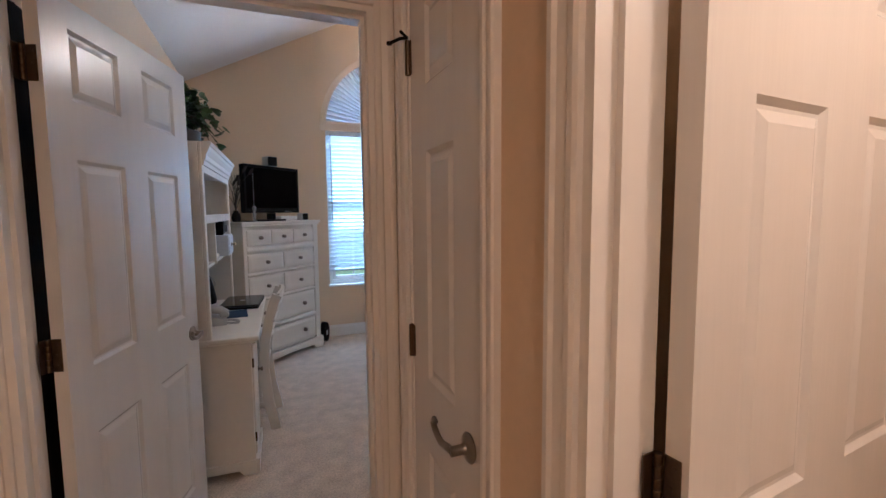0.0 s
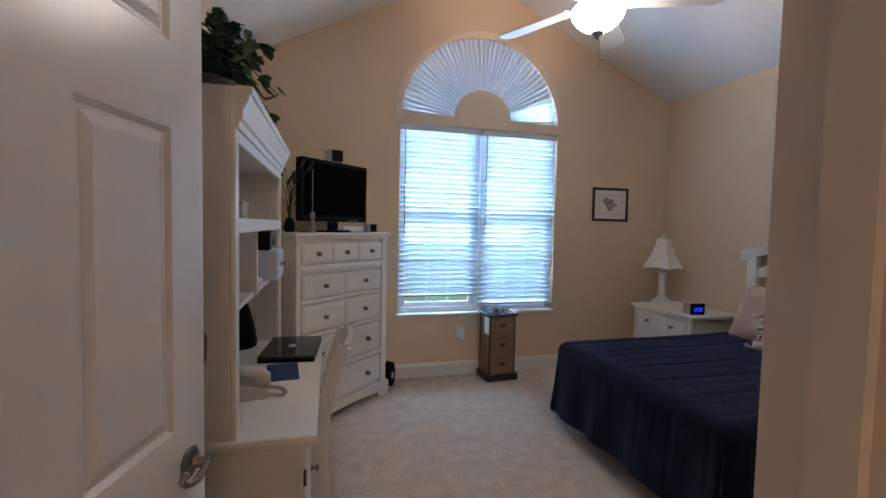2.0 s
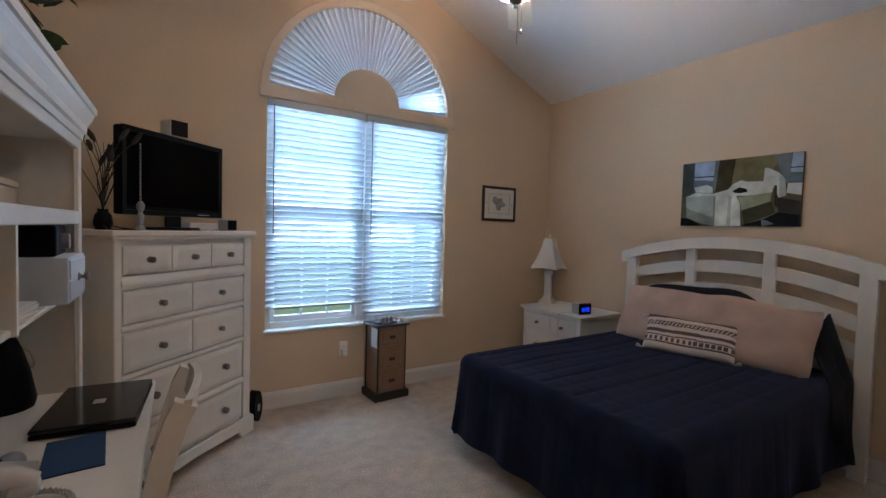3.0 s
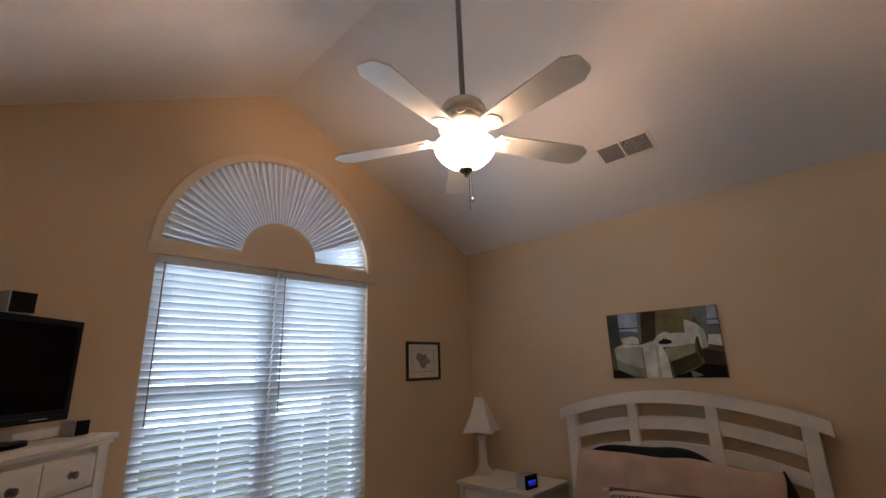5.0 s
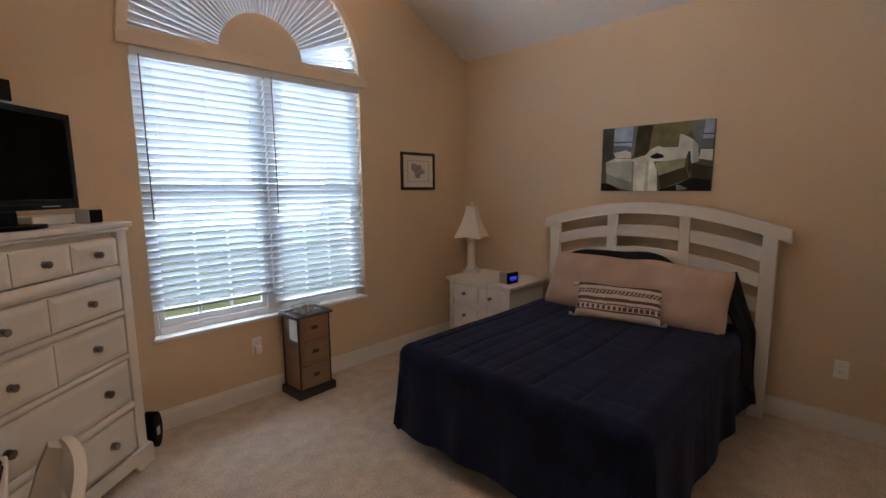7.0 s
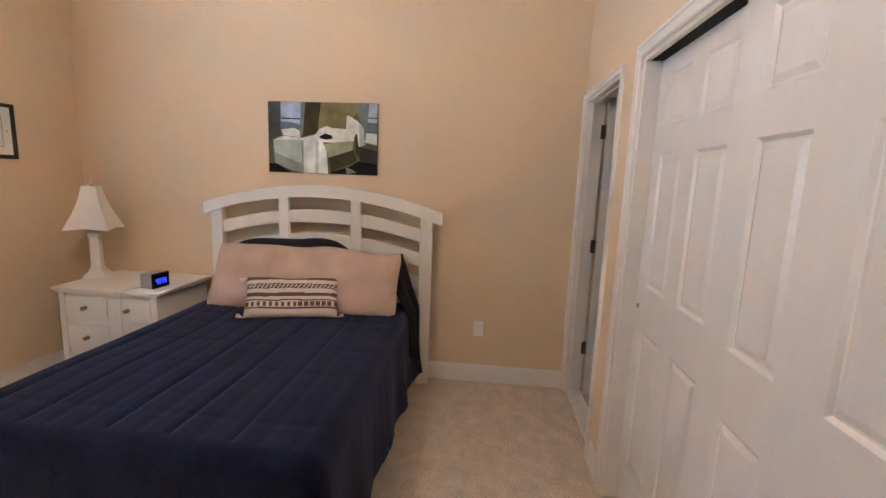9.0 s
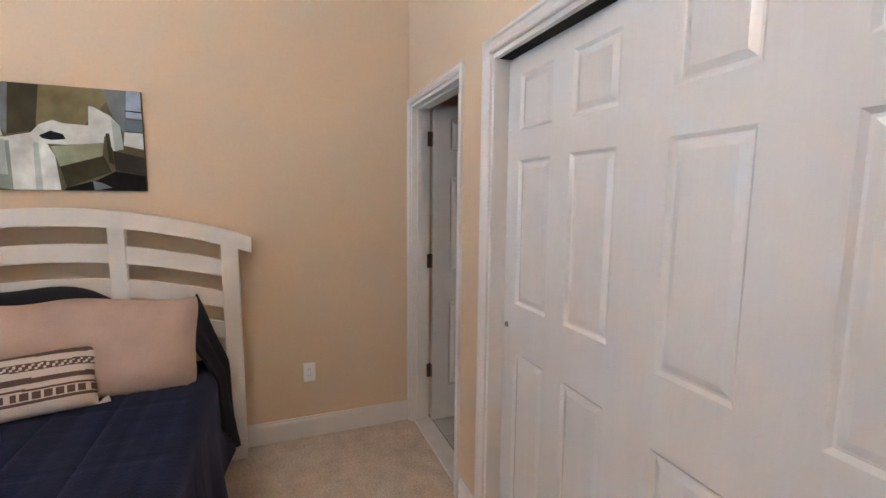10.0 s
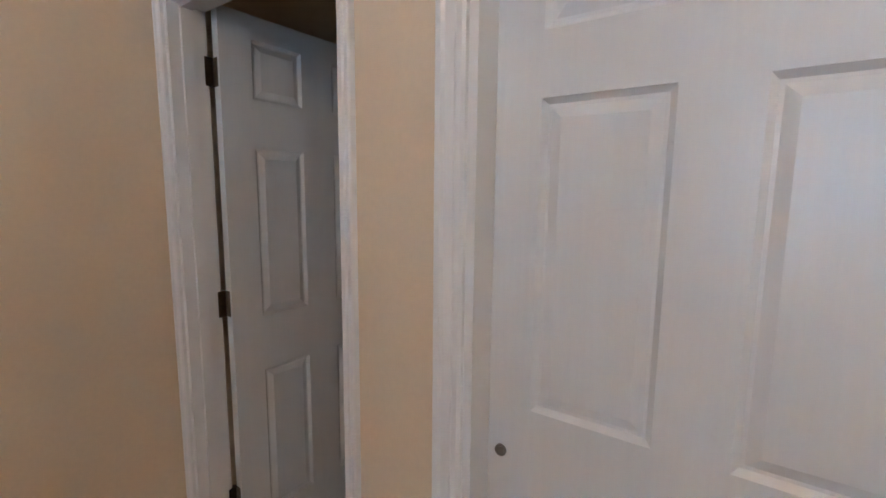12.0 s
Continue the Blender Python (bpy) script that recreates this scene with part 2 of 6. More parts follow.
for (a, b), (c, d) in zip(arch, arch[1:]):
    tops = [(c, ceil_z(c)), (a, ceil_z(a))]
    if a < RIDGE_X < c:
        tops.insert(1, (RIDGE_X, RIDGE_Z))
    prism(bm, [(a, b), (c, d)] + tops, 0, T, up)
structure("wall_north", bm, WALL, "warm tan painted gable wall around an arched window", "wall")

structure("wall_east", boxed(EAST, EAST + 0.12, HALL_S, NORTH, 0, EAVE_E), WALL, "warm tan painted wall behind the bed", "wall")
structure("wall_west", boxed(WEST - 0.12, WEST, HALL_S, NORTH, 0, EAVE_W), WALL, "warm tan painted wall behind the desk", "wall")

# south wall: entry, closet and bathroom openings
ENTRY = (-0.127, 0.778, 2.045)
CLOSET = (1.39, 2.885, 2.02)
BATH = (3.19, 3.965, 2.03)
bm = bmesh.new()
su = plane_y(SOUTH, -1)
TS = SOUTH - HALL_N
edges = [WEST] + [v for o in (ENTRY, CLOSET, BATH) for v in o[:2]] + [EAST]
for a, b in zip(edges[0::2], edges[1::2]):
    pts = [(a, 0), (b, 0), (b, ceil_z(b)), (a, ceil_z(a))]
    if a < RIDGE_X < b:
        pts.insert(3, (RIDGE_X, RIDGE_Z))
    prism(bm, pts, 0, TS, su)
for a, b, h in (ENTRY, CLOSET, BATH):
    pts = [(a, h), (b, h), (b, ceil_z(b)), (a, ceil_z(a))]
    if a < RIDGE_X < b:
        pts.insert(3, (RIDGE_X, RIDGE_Z))
    prism(bm, pts, 0, TS, su)
structure("wall_south", bm, WALL, "warm tan painted wall with door and closet openings", "wall")

# vaulted ceiling
bm = bmesh.new()
pc = plane_y(SOUTH - 0.115, 1)
d = NORTH - SOUTH + 0.27
prism(bm, [(WEST - 0.12, ceil_z(WEST - 0.12)), (RIDGE_X, RIDGE_Z), (RIDGE_X, RIDGE_Z + 0.12), (WEST - 0.12, ceil_z(WEST - 0.12) + 0.12)], 0, d, pc)
prism(bm, [(RIDGE_X, RIDGE_Z), (EAST + 0.12, ceil_z(EAST + 0.12)), (EAST + 0.12, ceil_z(EAST + 0.12) + 0.12), (RIDGE_X, RIDGE_Z + 0.12)], 0, d, pc)
structure("ceiling", bm, CEIL, "white textured vaulted ceiling with a ridge", "ceiling")

# hall walls
LINEN = (0.98, 1.455, 2.045)
SIDE = (-0.06, 0.710, 2.045)
bm = bmesh.new()
hx = plane_x(HALL_E, 1)
for a, b, lo in ((HALL_S, SIDE[0], 0), (SIDE[0], SIDE[1], SIDE[2]), (SIDE[1], LINEN[0], 0), (LINEN[0], LINEN[1], LINEN[2]), (LINEN[1], HALL_N, 0)):
    prism(bm, [(a, lo), (b, lo), (b, HALL_Z), (a, HALL_Z)], 0, 0.115, hx)
structure("wall_hall_east", bm, WALL, "tan painted hall wall with two doors", "wall")
structure("wall_hall_south", boxed(WEST, EAST, HALL_S - 0.1, HALL_S, 0, HALL_Z), WALL, "tan painted wall at the end of the hall", "wall")
structure("ceiling_hall", boxed(WEST, EAST, HALL_S, HALL_N, HALL_Z, HALL_Z + 0.1), CEIL, "white flat ceiling over the hall", "ceiling")
# closet, linen cupboard, side room and bathroom behind their doors
structure("wall_closet", boxed(1.2, 3.0, 0.86, 0.96, 0, HALL_Z), WALL, "plain back wall of the closet", "wall")
structure("wall_bath_west", boxed(3.0, 3.09, HALL_S, HALL_N, 0, HALL_Z), WALL, "plain tan wall of the bathroom", "wall")
structure("wall_linen", boxed(0.955, 1.2, 0.86, 0.96, 0, HALL_Z), WALL, "plain wall of the linen cupboard", "wall")
structure("wall_linen_back", boxed(1.2, 1.28, 0.96, HALL_N, 0, HALL_Z), WALL, "plain back of the linen cupboard", "wall")
structure("wall_side_room", boxed(2.2, 2.3, HALL_S, 0.86, 0, HALL_Z), WALL, "plain tan wall of the side room", "wall")

# ---- trim ----
CASING = [(0.0, 0.0), (0.0, 0.010), (0.006, 0.014), (0.016, 0.014), (0.022, 0.010), (0.040, 0.013), (0.046, 0.018), (0.056, 0.018), (0.060, 0.014), (0.060, 0.0)]
BASE = [(0.0, 0.0), (0.013, 0.0), (0.013, 0.100), (0.010, 0.112), (0.006, 0.118), (0.006, 0.126), (0.0, 0.130)]


def casing(name, a, b, h, m, label):
    """Door casing round an opening a..b of height h on the wall that m names."""
    bm = sweep(bmesh.new(), [(b, 0.0), (b, h), (a, h), (a, 0.0)], [(-u, v) for u, v in CASING], m)
    return structure(name, bm, TRIM, label, "door trim")


def jamb(name, a, b, h, depth, m, stop=None):
    """Lining of an opening, with the stop that the door closes on."""
    bm = sweep(bmesh.new(), [(b, 0.0), (b, h), (a, h), (a, 0.0)], [(0.0, 0.0), (0.018, 0.0), (0.018, depth), (0.0, depth)], m)
    if stop is not None:
        sweep(bm, [(b - 0.018, 0.0), (b - 0.018, h - 0.018), (a + 0.018, h - 0.018), (a + 0.018, 0.0)],
              [(0.0, stop), (0.011, stop), (0.011, stop + 0.035), (0.0, stop + 0.035)], m)
    return structure(name, bm, TRIM, "white painted door jamb", "door jamb")


casing("trim_entry_hall", *ENTRY, plane_y(HALL_N, -1), "white moulded casing of the bedroom door, hall side")
casing("trim_entry_room", ENTRY[0], ENTRY[1] + 0.006, ENTRY[2], plane_y(SOUTH, 1), "white moulded casing of the bedroom door, room side")
casing("trim_closet", *CLOSET, plane_y(SOUTH, 1), "white moulded casing round the closet")
bm = sweep(bmesh.new(), [(BATH[1], 0.0), (BATH[1], BATH[2]), (BATH[0], BATH[2]), (BATH[0], 0.0)], [(-u * 0.57, v) for u, v in CASING], plane_y(SOUTH, 1))
structure("trim_bath", bm, TRIM, "white moulded casing of the bathroom door in the corner", "door trim")
casing("trim_linen", *LINEN, plane_x(HALL_E, -1), "white moulded casing of the linen door")
casing("trim_side", *SIDE, plane_x(HALL_E, -1), "white moulded casing of the side room door")
jamb("jamb_entry", *ENTRY, TS, plane_y(SOUTH, -1), 0.045)
jamb("jamb_closet", *CLOSET, TS, plane_y(SOUTH, -1))
jamb("jamb_bath", *BATH, TS, plane_y(HALL_N, 1), 0.045)
jamb("jamb_linen", *LINEN, 0.115, plane_x(HALL_E, 1), 0.04)
jamb("jamb_side", *SIDE, 0.115, plane_x(HALL_E + 0.115, -1), 0.045)


def baseboard(name, pts, label="white moulded baseboard along the carpet"):
    # profile stands up: outward in the plan, height along z
    bm = sweep(bmesh.new(), pts, [(u, v) for u, v in BASE], PLAN)
    return structure(name, bm, TRIM, label, "baseboard")


baseboard("baseboard_room", [(BATH[1] + 0.0345, SOUTH), (EAST, SOUTH), (EAST, NORTH), (WEST, NORTH), (WEST, SOUTH), (ENTRY[0] - 0.06, SOUTH)])
baseboard("baseboard_south", [(CLOSET[1] + 0.06, SOUTH), (BATH[0] - 0.06, SOUTH)])
baseboard("baseboard_entry", [(ENTRY[1] + 0.066, SOUTH), (CLOSET[0] - 0.06, SOUTH)])
baseboard("baseboard_hall", [(HALL_E, HALL_S), (HALL_E, SIDE[0] - 0.06)])
baseboard("baseboard_hall_mid", [(HALL_E, SIDE[1] + 0.06), (HALL_E, LINEN[0] - 0.06)])
structure("sill_bath", boxed(BATH[0] + 0.018, BATH[1] - 0.018, HALL_N - 0.01, SOUTH - 0.015, 0.0, 0.016, bevel=0.004), MARBLE, "white marble threshold of the bathroom", "threshold")


# ---- panelled doors ----
def panel_mesh(w, h, t):
    """A moulded panel: a groove round a raised field, on both faces of a door t thick."""
    bm = bmesh.new()
    rings_def = [(0.0, 0.0), (0.010, 0.0085), (0.016, 0.0085), (0.034, 0.0015)]
    for side in (-1, 1):
        rings = []
        for inset, sink in rings_def:
            y = side * (t / 2 - sink)
            rings.append([bm.verts.new(p) for p in ((inset, y, inset), (w - inset, y, inset), (w - inset, y, h - inset), (inset, y, h - inset))])
        for a, b in zip(rings, rings[1:]):
            for k in range(4):
                f = (a[k], a[(k + 1) % 4], b[(k + 1) % 4], b[k])
                bm.faces.new(f if side < 0 else f[::-1])
        bm.faces.new(rings[-1] if side < 0 else rings[-1][::-1])
    me = bpy.data.meshes.new("door_panel")
    bm.to_mesh(me)
    bm.free()
    me.materials.append(DOOR)
    return me


def panel_door(name, m, width, cols, label, height=2.018, t=0.035, rows=((0.225, 0.79), (0.99, 1.584), (1.745, 1.94)), kind="structure", category="door"):
    """A moulded door leaf whose hinge edge stands at x = 0 and which runs along +x, centred on y = 0."""
    door = thing(name, m, label, category, kind=kind)
    bm = bmesh.new()
    xs = [0.0] + [v for c in cols for v in c] + [width]
    for a, b in zip(xs[0::2], xs[1::2]):
        box(bm, a, b, -t / 2, t / 2, 0, height)
    zs = [0.0] + [v for r in rows for v in r] + [height]
    for a, b in cols:
        for c, d in zip(zs[0::2], zs[1::2]):
            box(bm, a, b, -t / 2, t / 2, c, d)
    leaf = part("leaf", bm, DOOR, door)
    made = {}
    for a, b in cols:
        for c, d in rows:
            key = (round(b - a, 3), round(d - c, 3))
            if key not in made:
                made[key] = panel_mesh(b - a, d - c, t)
            shared("door_panel", made[key], leaf, Matrix.Translation((a, 0, c)))
    return door


SIX = ((0.11, 0.305), (0.445, 0.645))


# bedroom door, open into the room
entry_door = panel_door("door_1", pose(-0.05, 1.70, 0.012, 0, 0, 75.5) @ pose(0, 0.0175, 0), 0.81, ((0.102, 0.330), (0.470, 0.697)), "white six-panel bedroom door standing open with a lever handle")
# bathroom door, ajar into the bathroom
bath_door = panel_door("door_2", pose(3.899, 1.575, 0.014, 0, 0, 268.5) @ pose(0, 0.0175, 0), 0.735, SIX, "white six-panel bathroom door standing open")
# narrow linen door, closed
linen_door = panel_door("door_3", pose(0.8625, 1.436, 0.012, 0, 0, -90), 0.436, ((0.118, 0.295),), "white narrow three-panel linen door, closed, with a bronze lever")
# side room door, open into the side room
side_door = panel_door("door_4", pose(0.965, 0.643, 0.012, 0, 0, 6) @ pose(0, 0.0175, 0), 0.757, SIX, "white six-panel side room door standing open")
# closet bypass doors
CLOSET_ROWS = ((0.225, 0.86), (1.05, 1.604), (1.712, 1.915))
panel_door("closet_door", pose(2.150, 1.618, 0.012), 0.716, ((0.12, 0.322), (0.427, 0.631)), "white six-panel sliding closet door", kind="", height=1.985, t=0.032, rows=CLOSET_ROWS)
closet_front = panel_door("closet_door", pose(1.409, 1.652, 0.012), 0.785, ((0.11, 0.31), (0.462, 0.657)), "white six-panel sliding closet door, in the front track", kind="", height=1.985, t=0.032, rows=CLOSET_ROWS)
structure("trim_closet_track", boxed(CLOSET[0] + 0.019, CLOSET[1] - 0.019, 1.60, 1.68, 2.0005, 2.002), GAP_SHADE, "sliding track over the closet doors, gap shade put into its colour", "track")


# hardware
def lever(parent, x, z, side, way, label):
    """Rosette, neck and a waved lever on one face of a door; way: +1 points along +x."""
    s = side
    bm = bmesh.new()
    lathe(bm, [(0.0, 0), (0.031, 0), (0.033, 0.004), (0.028, 0.009), (0.014, 0.013), (0.011, 0.02), (0.011, 0.045), (0.0, 0.047)], pose(x, s * 0.0175, z, -90 * s), 20)
    pts = [(x, s * 0.058, z), (x + way * 0.02, s * 0.062, z + 0.001), (x + way * 0.05, s * 0.062, z - 0.007), (x + way * 0.075, s * 0.062, z - 0.002), (x + way * 0.092, s * 0.062, z + 0.006), (x + way * 0.104, s * 0.062, z + 0.018), (x + way * 0.098, s * 0.062, z + 0.027), (x + way * 0.088, s * 0.062, z + 0.023)]
    tube(bm, pts, 0.0085, 10, 0.0065)
    return part("lever_handle", bm, NICKEL, parent, label, smooth=True)


lever(entry_door, 0.748, 0.905, -1, -1, "nickel lever handle on a round rosette")
lever(entry_door, 0.748, 0.905, 1, -1, "nickel lever handle on a round rosette")
lever(linen_door, 0.376, 0.935, -1, -1, "dark bronze scrolled lever")
lever(side_door, 0.695, 0.905, -1, -1, "nickel lever handle on a round rosette")


def leaf_hinges(door, gap, zs=(0.33, 1.055, 1.815)):
    """Hinges on the edge of an open leaf: a plate on the edge and a knuckle at its inner corner."""
    for z in zs:
        bm = bmesh.new()
        box(bm, -0.0022, 0.0, -0.008, 0.0175, z - 0.045, z + 0.045, bevel=0.001)
        box(bm, -0.030, -0.004, gap - 0.002, gap, z - 0.045, z + 0.045, bevel=0.001)
        for k in range(5):
            lathe(bm, [(0.0, 0), (0.006, 0), (0.0068, 0.001), (0.0068, 0.0165), (0.006, 0.0175), (0.0, 0.0175)], pose(-0.006, 0.0235, z - 0.045 + 0.018 * k), 10)
        for dz in (-0.03, 0, 0.03):
            lathe(bm, [(0.0, -0.001), (0.0042, -0.001), (0.0034, 0.0012), (0, 0.0014)], pose(-0.0022, 0.002 + 0.004 * (dz == 0), z + dz, 0, -90, 0), 8)
        part("hinge", bm, BRONZE, door, "aged bronze butt hinge", smooth=True)


leaf_hinges(entry_door, 0.030), leaf_hinges(bath_door, 0.016), leaf_hinges(side_door, 0.030)
# linen door hinges stand proud on the hall face, the top one with a pin stop
for z in (0.32, 1.065, 1.845):
    bm = bmesh.new()
    box(bm, -0.020, 0.0, -0.0225, -0.0175, z - 0.045, z + 0.045, bevel=0.001)
    box(bm, 0.002, 0.012, -0.0215, -0.0175, z - 0.045, z + 0.045, bevel=0.001)
    lathe(bm, [(0, -0.047), (0.0075, -0.045), (0.0075, 0.045), (0, 0.049)], pose(0.0005, -0.025, z), 10)
    part("hinge", bm, BRONZE, linen_door, "aged bronze butt hinge", smooth=True)
bm = tube(bmesh.new(), [(0.0, -0.026, 1.898), (-0.02, -0.04, 1.902), (-0.05, -0.062, 1.896)], 0.0045, 8)
tube(bm, [(0.0, -0.026, 1.898), (0.02, -0.05, 1.905)], 0.004, 8)
lathe(bm, [(0, 0), (0.008, 0.001), (0.008, 0.008), (0, 0.01)], pose(-0.05, -0.062, 1.892), 10)
part("pin_stop", bm, BLACK, linen_door, "black hinge-pin door stop", smooth=True)
# strike plate in the entry jamb
tagged(part("strike_plate", boxed(ENTRY[1] - 0.0195, ENTRY[1] - 0.018, 1.655, 1.69, 0.885, 0.955, bevel=0.0006), BRONZE), "bronze strike plate let into the jamb", "strike plate", kind="structure")
# finger pull of the closet door
cup = lathe(bmesh.new(), [(0.0, 0.002), (0.007, 0.0022), (0.009, 0.0045), (0.0115, 0.0045), (0.012, 0.0), (0.0, 0.0)], pose(0, 0, 0, -90), 16)
pull = part("finger_pull", cup, NICKEL, bpy.data.objects["closet_door"], "round nickel finger pull", smooth=True)
pull.matrix_basis = pose(0.688, 0.016, 0.953)

# ---- window: two double-hung sashes under a half-round, blinds inside ----
window = thing("window_1", Matrix.Identity(4), "white arched window with two double-hung sashes", "window", kind="structure")
YW = NORTH + 0.10
bm = bmesh.new()
for a, b, c, d in ((WIN_L, WIN_L + 0.045, SILL, SPRING), (WIN_R - 0.045, WIN_R, SILL, SPRING), (WIN_C - 0.045, WIN_C + 0.045, SILL, SPRING),
                   (WIN_L + 0.045, WIN_C - 0.045, SILL, SILL + 0.05), (WIN_C + 0.045, WIN_R - 0.045, SILL, SILL + 0.05),
                   (WIN_L + 0.045, WIN_C - 0.045, SPRING - 0.06, SPRING), (WIN_C + 0.045, WIN_R - 0.045, SPRING - 0.06, SPRING)):
    box(bm, a, b, YW - 0.035, YW + 0.04, c, d, bevel=0.004)
sweep(bm, [(WIN_C + ARCH_R * math.cos(math.pi * k / 40), SPRING + ARCH_R * math.sin(math.pi * k / 40)) for k in range(41)], [(0.0, -0.035), (0.05, -0.035), (0.05, 0.04), (0.0, 0.04)], plane_y(YW, 1))
part("window_frame", bm, VINYL, window, smooth=True)
for x0, x1 in ((WIN_L + 0.047, WIN_C - 0.047), (WIN_C + 0.047, WIN_R - 0.047)):
    for z0, z1, off in ((SILL + 0.052, 1.50, -0.012), (1.50, SPRING - 0.062, 0.014)):
        bm = bmesh.new()
        y0, y1 = YW + off - 0.012, YW + off + 0.012
        for a, b, c, d in ((x0, x0 + 0.035, z0, z1), (x1 - 0.035, x1, z0, z1), (x0 + 0.035, x1 - 0.035, z0, z0 + 0.045), (x0 + 0.035, x1 - 0.035, z1 - 0.035, z1)):
            box(bm, a, b, y0, y1, c, d, bevel=0.003)
        w = (x1 - x0 - 0.07) / 3
        for k in (1, 2):
            box(bm, x0 + 0.035 + w * k - 0.008, x0 + 0.035 + w * k + 0.008, y0 + 0.006, y1 - 0.006, z0 + 0.045, z1 - 0.035)
        zm = (z0 + z1) / 2
        box(bm, x0 + 0.035, x1 - 0.035, y0 + 0.0065, y1 - 0.0065, zm - 0.008, zm + 0.008)
        sash = part("sash", bm, VINYL, window)
        pane = part("pane", boxed(x0 + 0.03, x1 - 0.03, YW + off - 0.002, YW + off + 0.002, z0 + 0.04, z1 - 0.03), GLASS, sash)
        pane.visible_shadow = False
bm = bmesh.new()
prism(bm, [(WIN_C + (ARCH_R - 0.045) * math.cos(math.pi * k / 30), SPRING + (ARCH_R - 0.045) * math.sin(math.pi * k / 30)) for k in range(31)], 0.0, 0.004, plane_y(YW, 1))
half = part("half_round_pane", bm, GLASS, window)
half.visible_shadow = False
bm = bmesh.new()
for k in (1, 2, 3):
    a = math.pi * k / 4
    tube(bm, [(WIN_C + 0.26 * math.cos(a), YW + 0.01, SPRING + 0.26 * math.sin(a)), (WIN_C + 0.75 * math.cos(a), YW + 0.01, SPRING + 0.75 * math.sin(a))], 0.008, 6)
part("muntin", bm, VINYL, window)
bm = tube(bmesh.new(), [(WIN_C + 0.43 * math.cos(math.pi * k / 24), YW + 0.01, SPRING + 0.43 * math.sin(math.pi * k / 24)) for k in range(25)], 0.008, 6)
part("muntin", bm, VINYL, window)
# sill and arch casing
part("window_sill", boxed(WIN_L - 0.012, WIN_R + 0.012, NORTH - 0.022, NORTH + 0.066, SILL - 0.022, SILL + 0.002, bevel=0.005, seg=2), TRIM, window, "white painted sill board")
bm = sweep(bmesh.new(), [(WIN_C + (ARCH_R) * math.cos(math.pi * k / 48), SPRING + (ARCH_R) * math.sin(math.pi * k / 48)) for k in range(49)],
           [(-0.052, 0.0), (-0.052, 0.014), (-0.044, 0.022), (-0.010, 0.022), (0.002, 0.016), (0.010, 0.014), (0.012, 0.0)], plane_y(NORTH, -1))
part("arch_trim", bm, ARCH, window, "pale beige painted arch moulding", smooth=True)
# band between blinds and half-round, with the half-disc of the sunburst shade
bm = bmesh.new()
box(bm, WIN_L - 0.056, WIN_R + 0.056, NORTH - 0.030, NORTH - 0.0005, SPRING - 0.058, SPRING + 0.012, bevel=0.005, seg=2)
box(bm, WIN_L + 0.002, WIN_R - 0.002, NORTH, NORTH + 0.03, SPRING - 0.058, SPRING + 0.045)
part("transom_band", bm, ARCH, window, "pale beige painted transom band")
bm = prism(bmesh.new(), [(WIN_C + 0.285 * math.cos(math.pi * k / 32), SPRING + 0.04 + 0.265 * math.sin(math.pi * k / 32)) for k in range(33)], 0.0, 0.022, plane_y(NORTH + 0.02, -1))
part("sunburst_hub", bm, ARCH, window, "pale beige half-disc at the heart of the sunburst shade")

# pleated sunburst shade: each pleat a narrow folded wedge
burst = thing("sunburst_shade", pose(WIN_C, NORTH + 0.042, SPRING + 0.012), "white pleated sunburst shade in the arch", "window shade")
PLEATS = 46
bm = bmesh.new()
fold = 0.034
a0 = 0.5 * math.pi / PLEATS
def rim(r, a, y):
    return (r * math.cos(a), y, r * math.sin(a))


section = [(-1.0, 0.0), (0.34, 1.0), (0.66, 1.0), (1.0, 0.0)]
front = [bm.verts.new(rim(0.262, a0 * u, -fold * 0.5 * v)) for u, v in section] + [bm.verts.new(rim(0.778, a0 * u, -fold * v)) for u, v in section[::-1]]
back = [bm.verts.new(v.co + Vector((0, 0.0015, 0))) for v in front]
# middle face of each fold takes the lit-ridge material
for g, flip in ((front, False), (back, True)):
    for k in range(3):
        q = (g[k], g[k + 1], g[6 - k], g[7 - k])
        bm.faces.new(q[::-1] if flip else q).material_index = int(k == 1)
for k in range(8):
    bm.faces.new((front[k], front[(k + 1) % 8], back[(k + 1) % 8], back[k]))
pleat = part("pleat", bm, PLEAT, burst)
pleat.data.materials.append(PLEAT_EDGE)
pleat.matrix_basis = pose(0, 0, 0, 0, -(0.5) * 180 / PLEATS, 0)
bm = bmesh.new()
box(bm, 0.262, 0.778, -0.034, 0.004, -0.0011, 0.0011)
louvre_me = bpy.data.meshes.new("pleat")
bm.to_mesh(louvre_me)
bm.free()
louvre_me.materials.append(LOUVRE)
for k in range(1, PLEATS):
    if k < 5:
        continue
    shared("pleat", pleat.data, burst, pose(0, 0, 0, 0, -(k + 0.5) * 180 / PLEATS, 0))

for k in range(7):  # here the pleats hang open, edge-on
    shared("pleat", louvre_me, burst, pose(0, 0, 0, 0, -4.2 - 2.35 * k, 0) @ pose(0, 0, 0, -20 - 6 * (k % 3)))

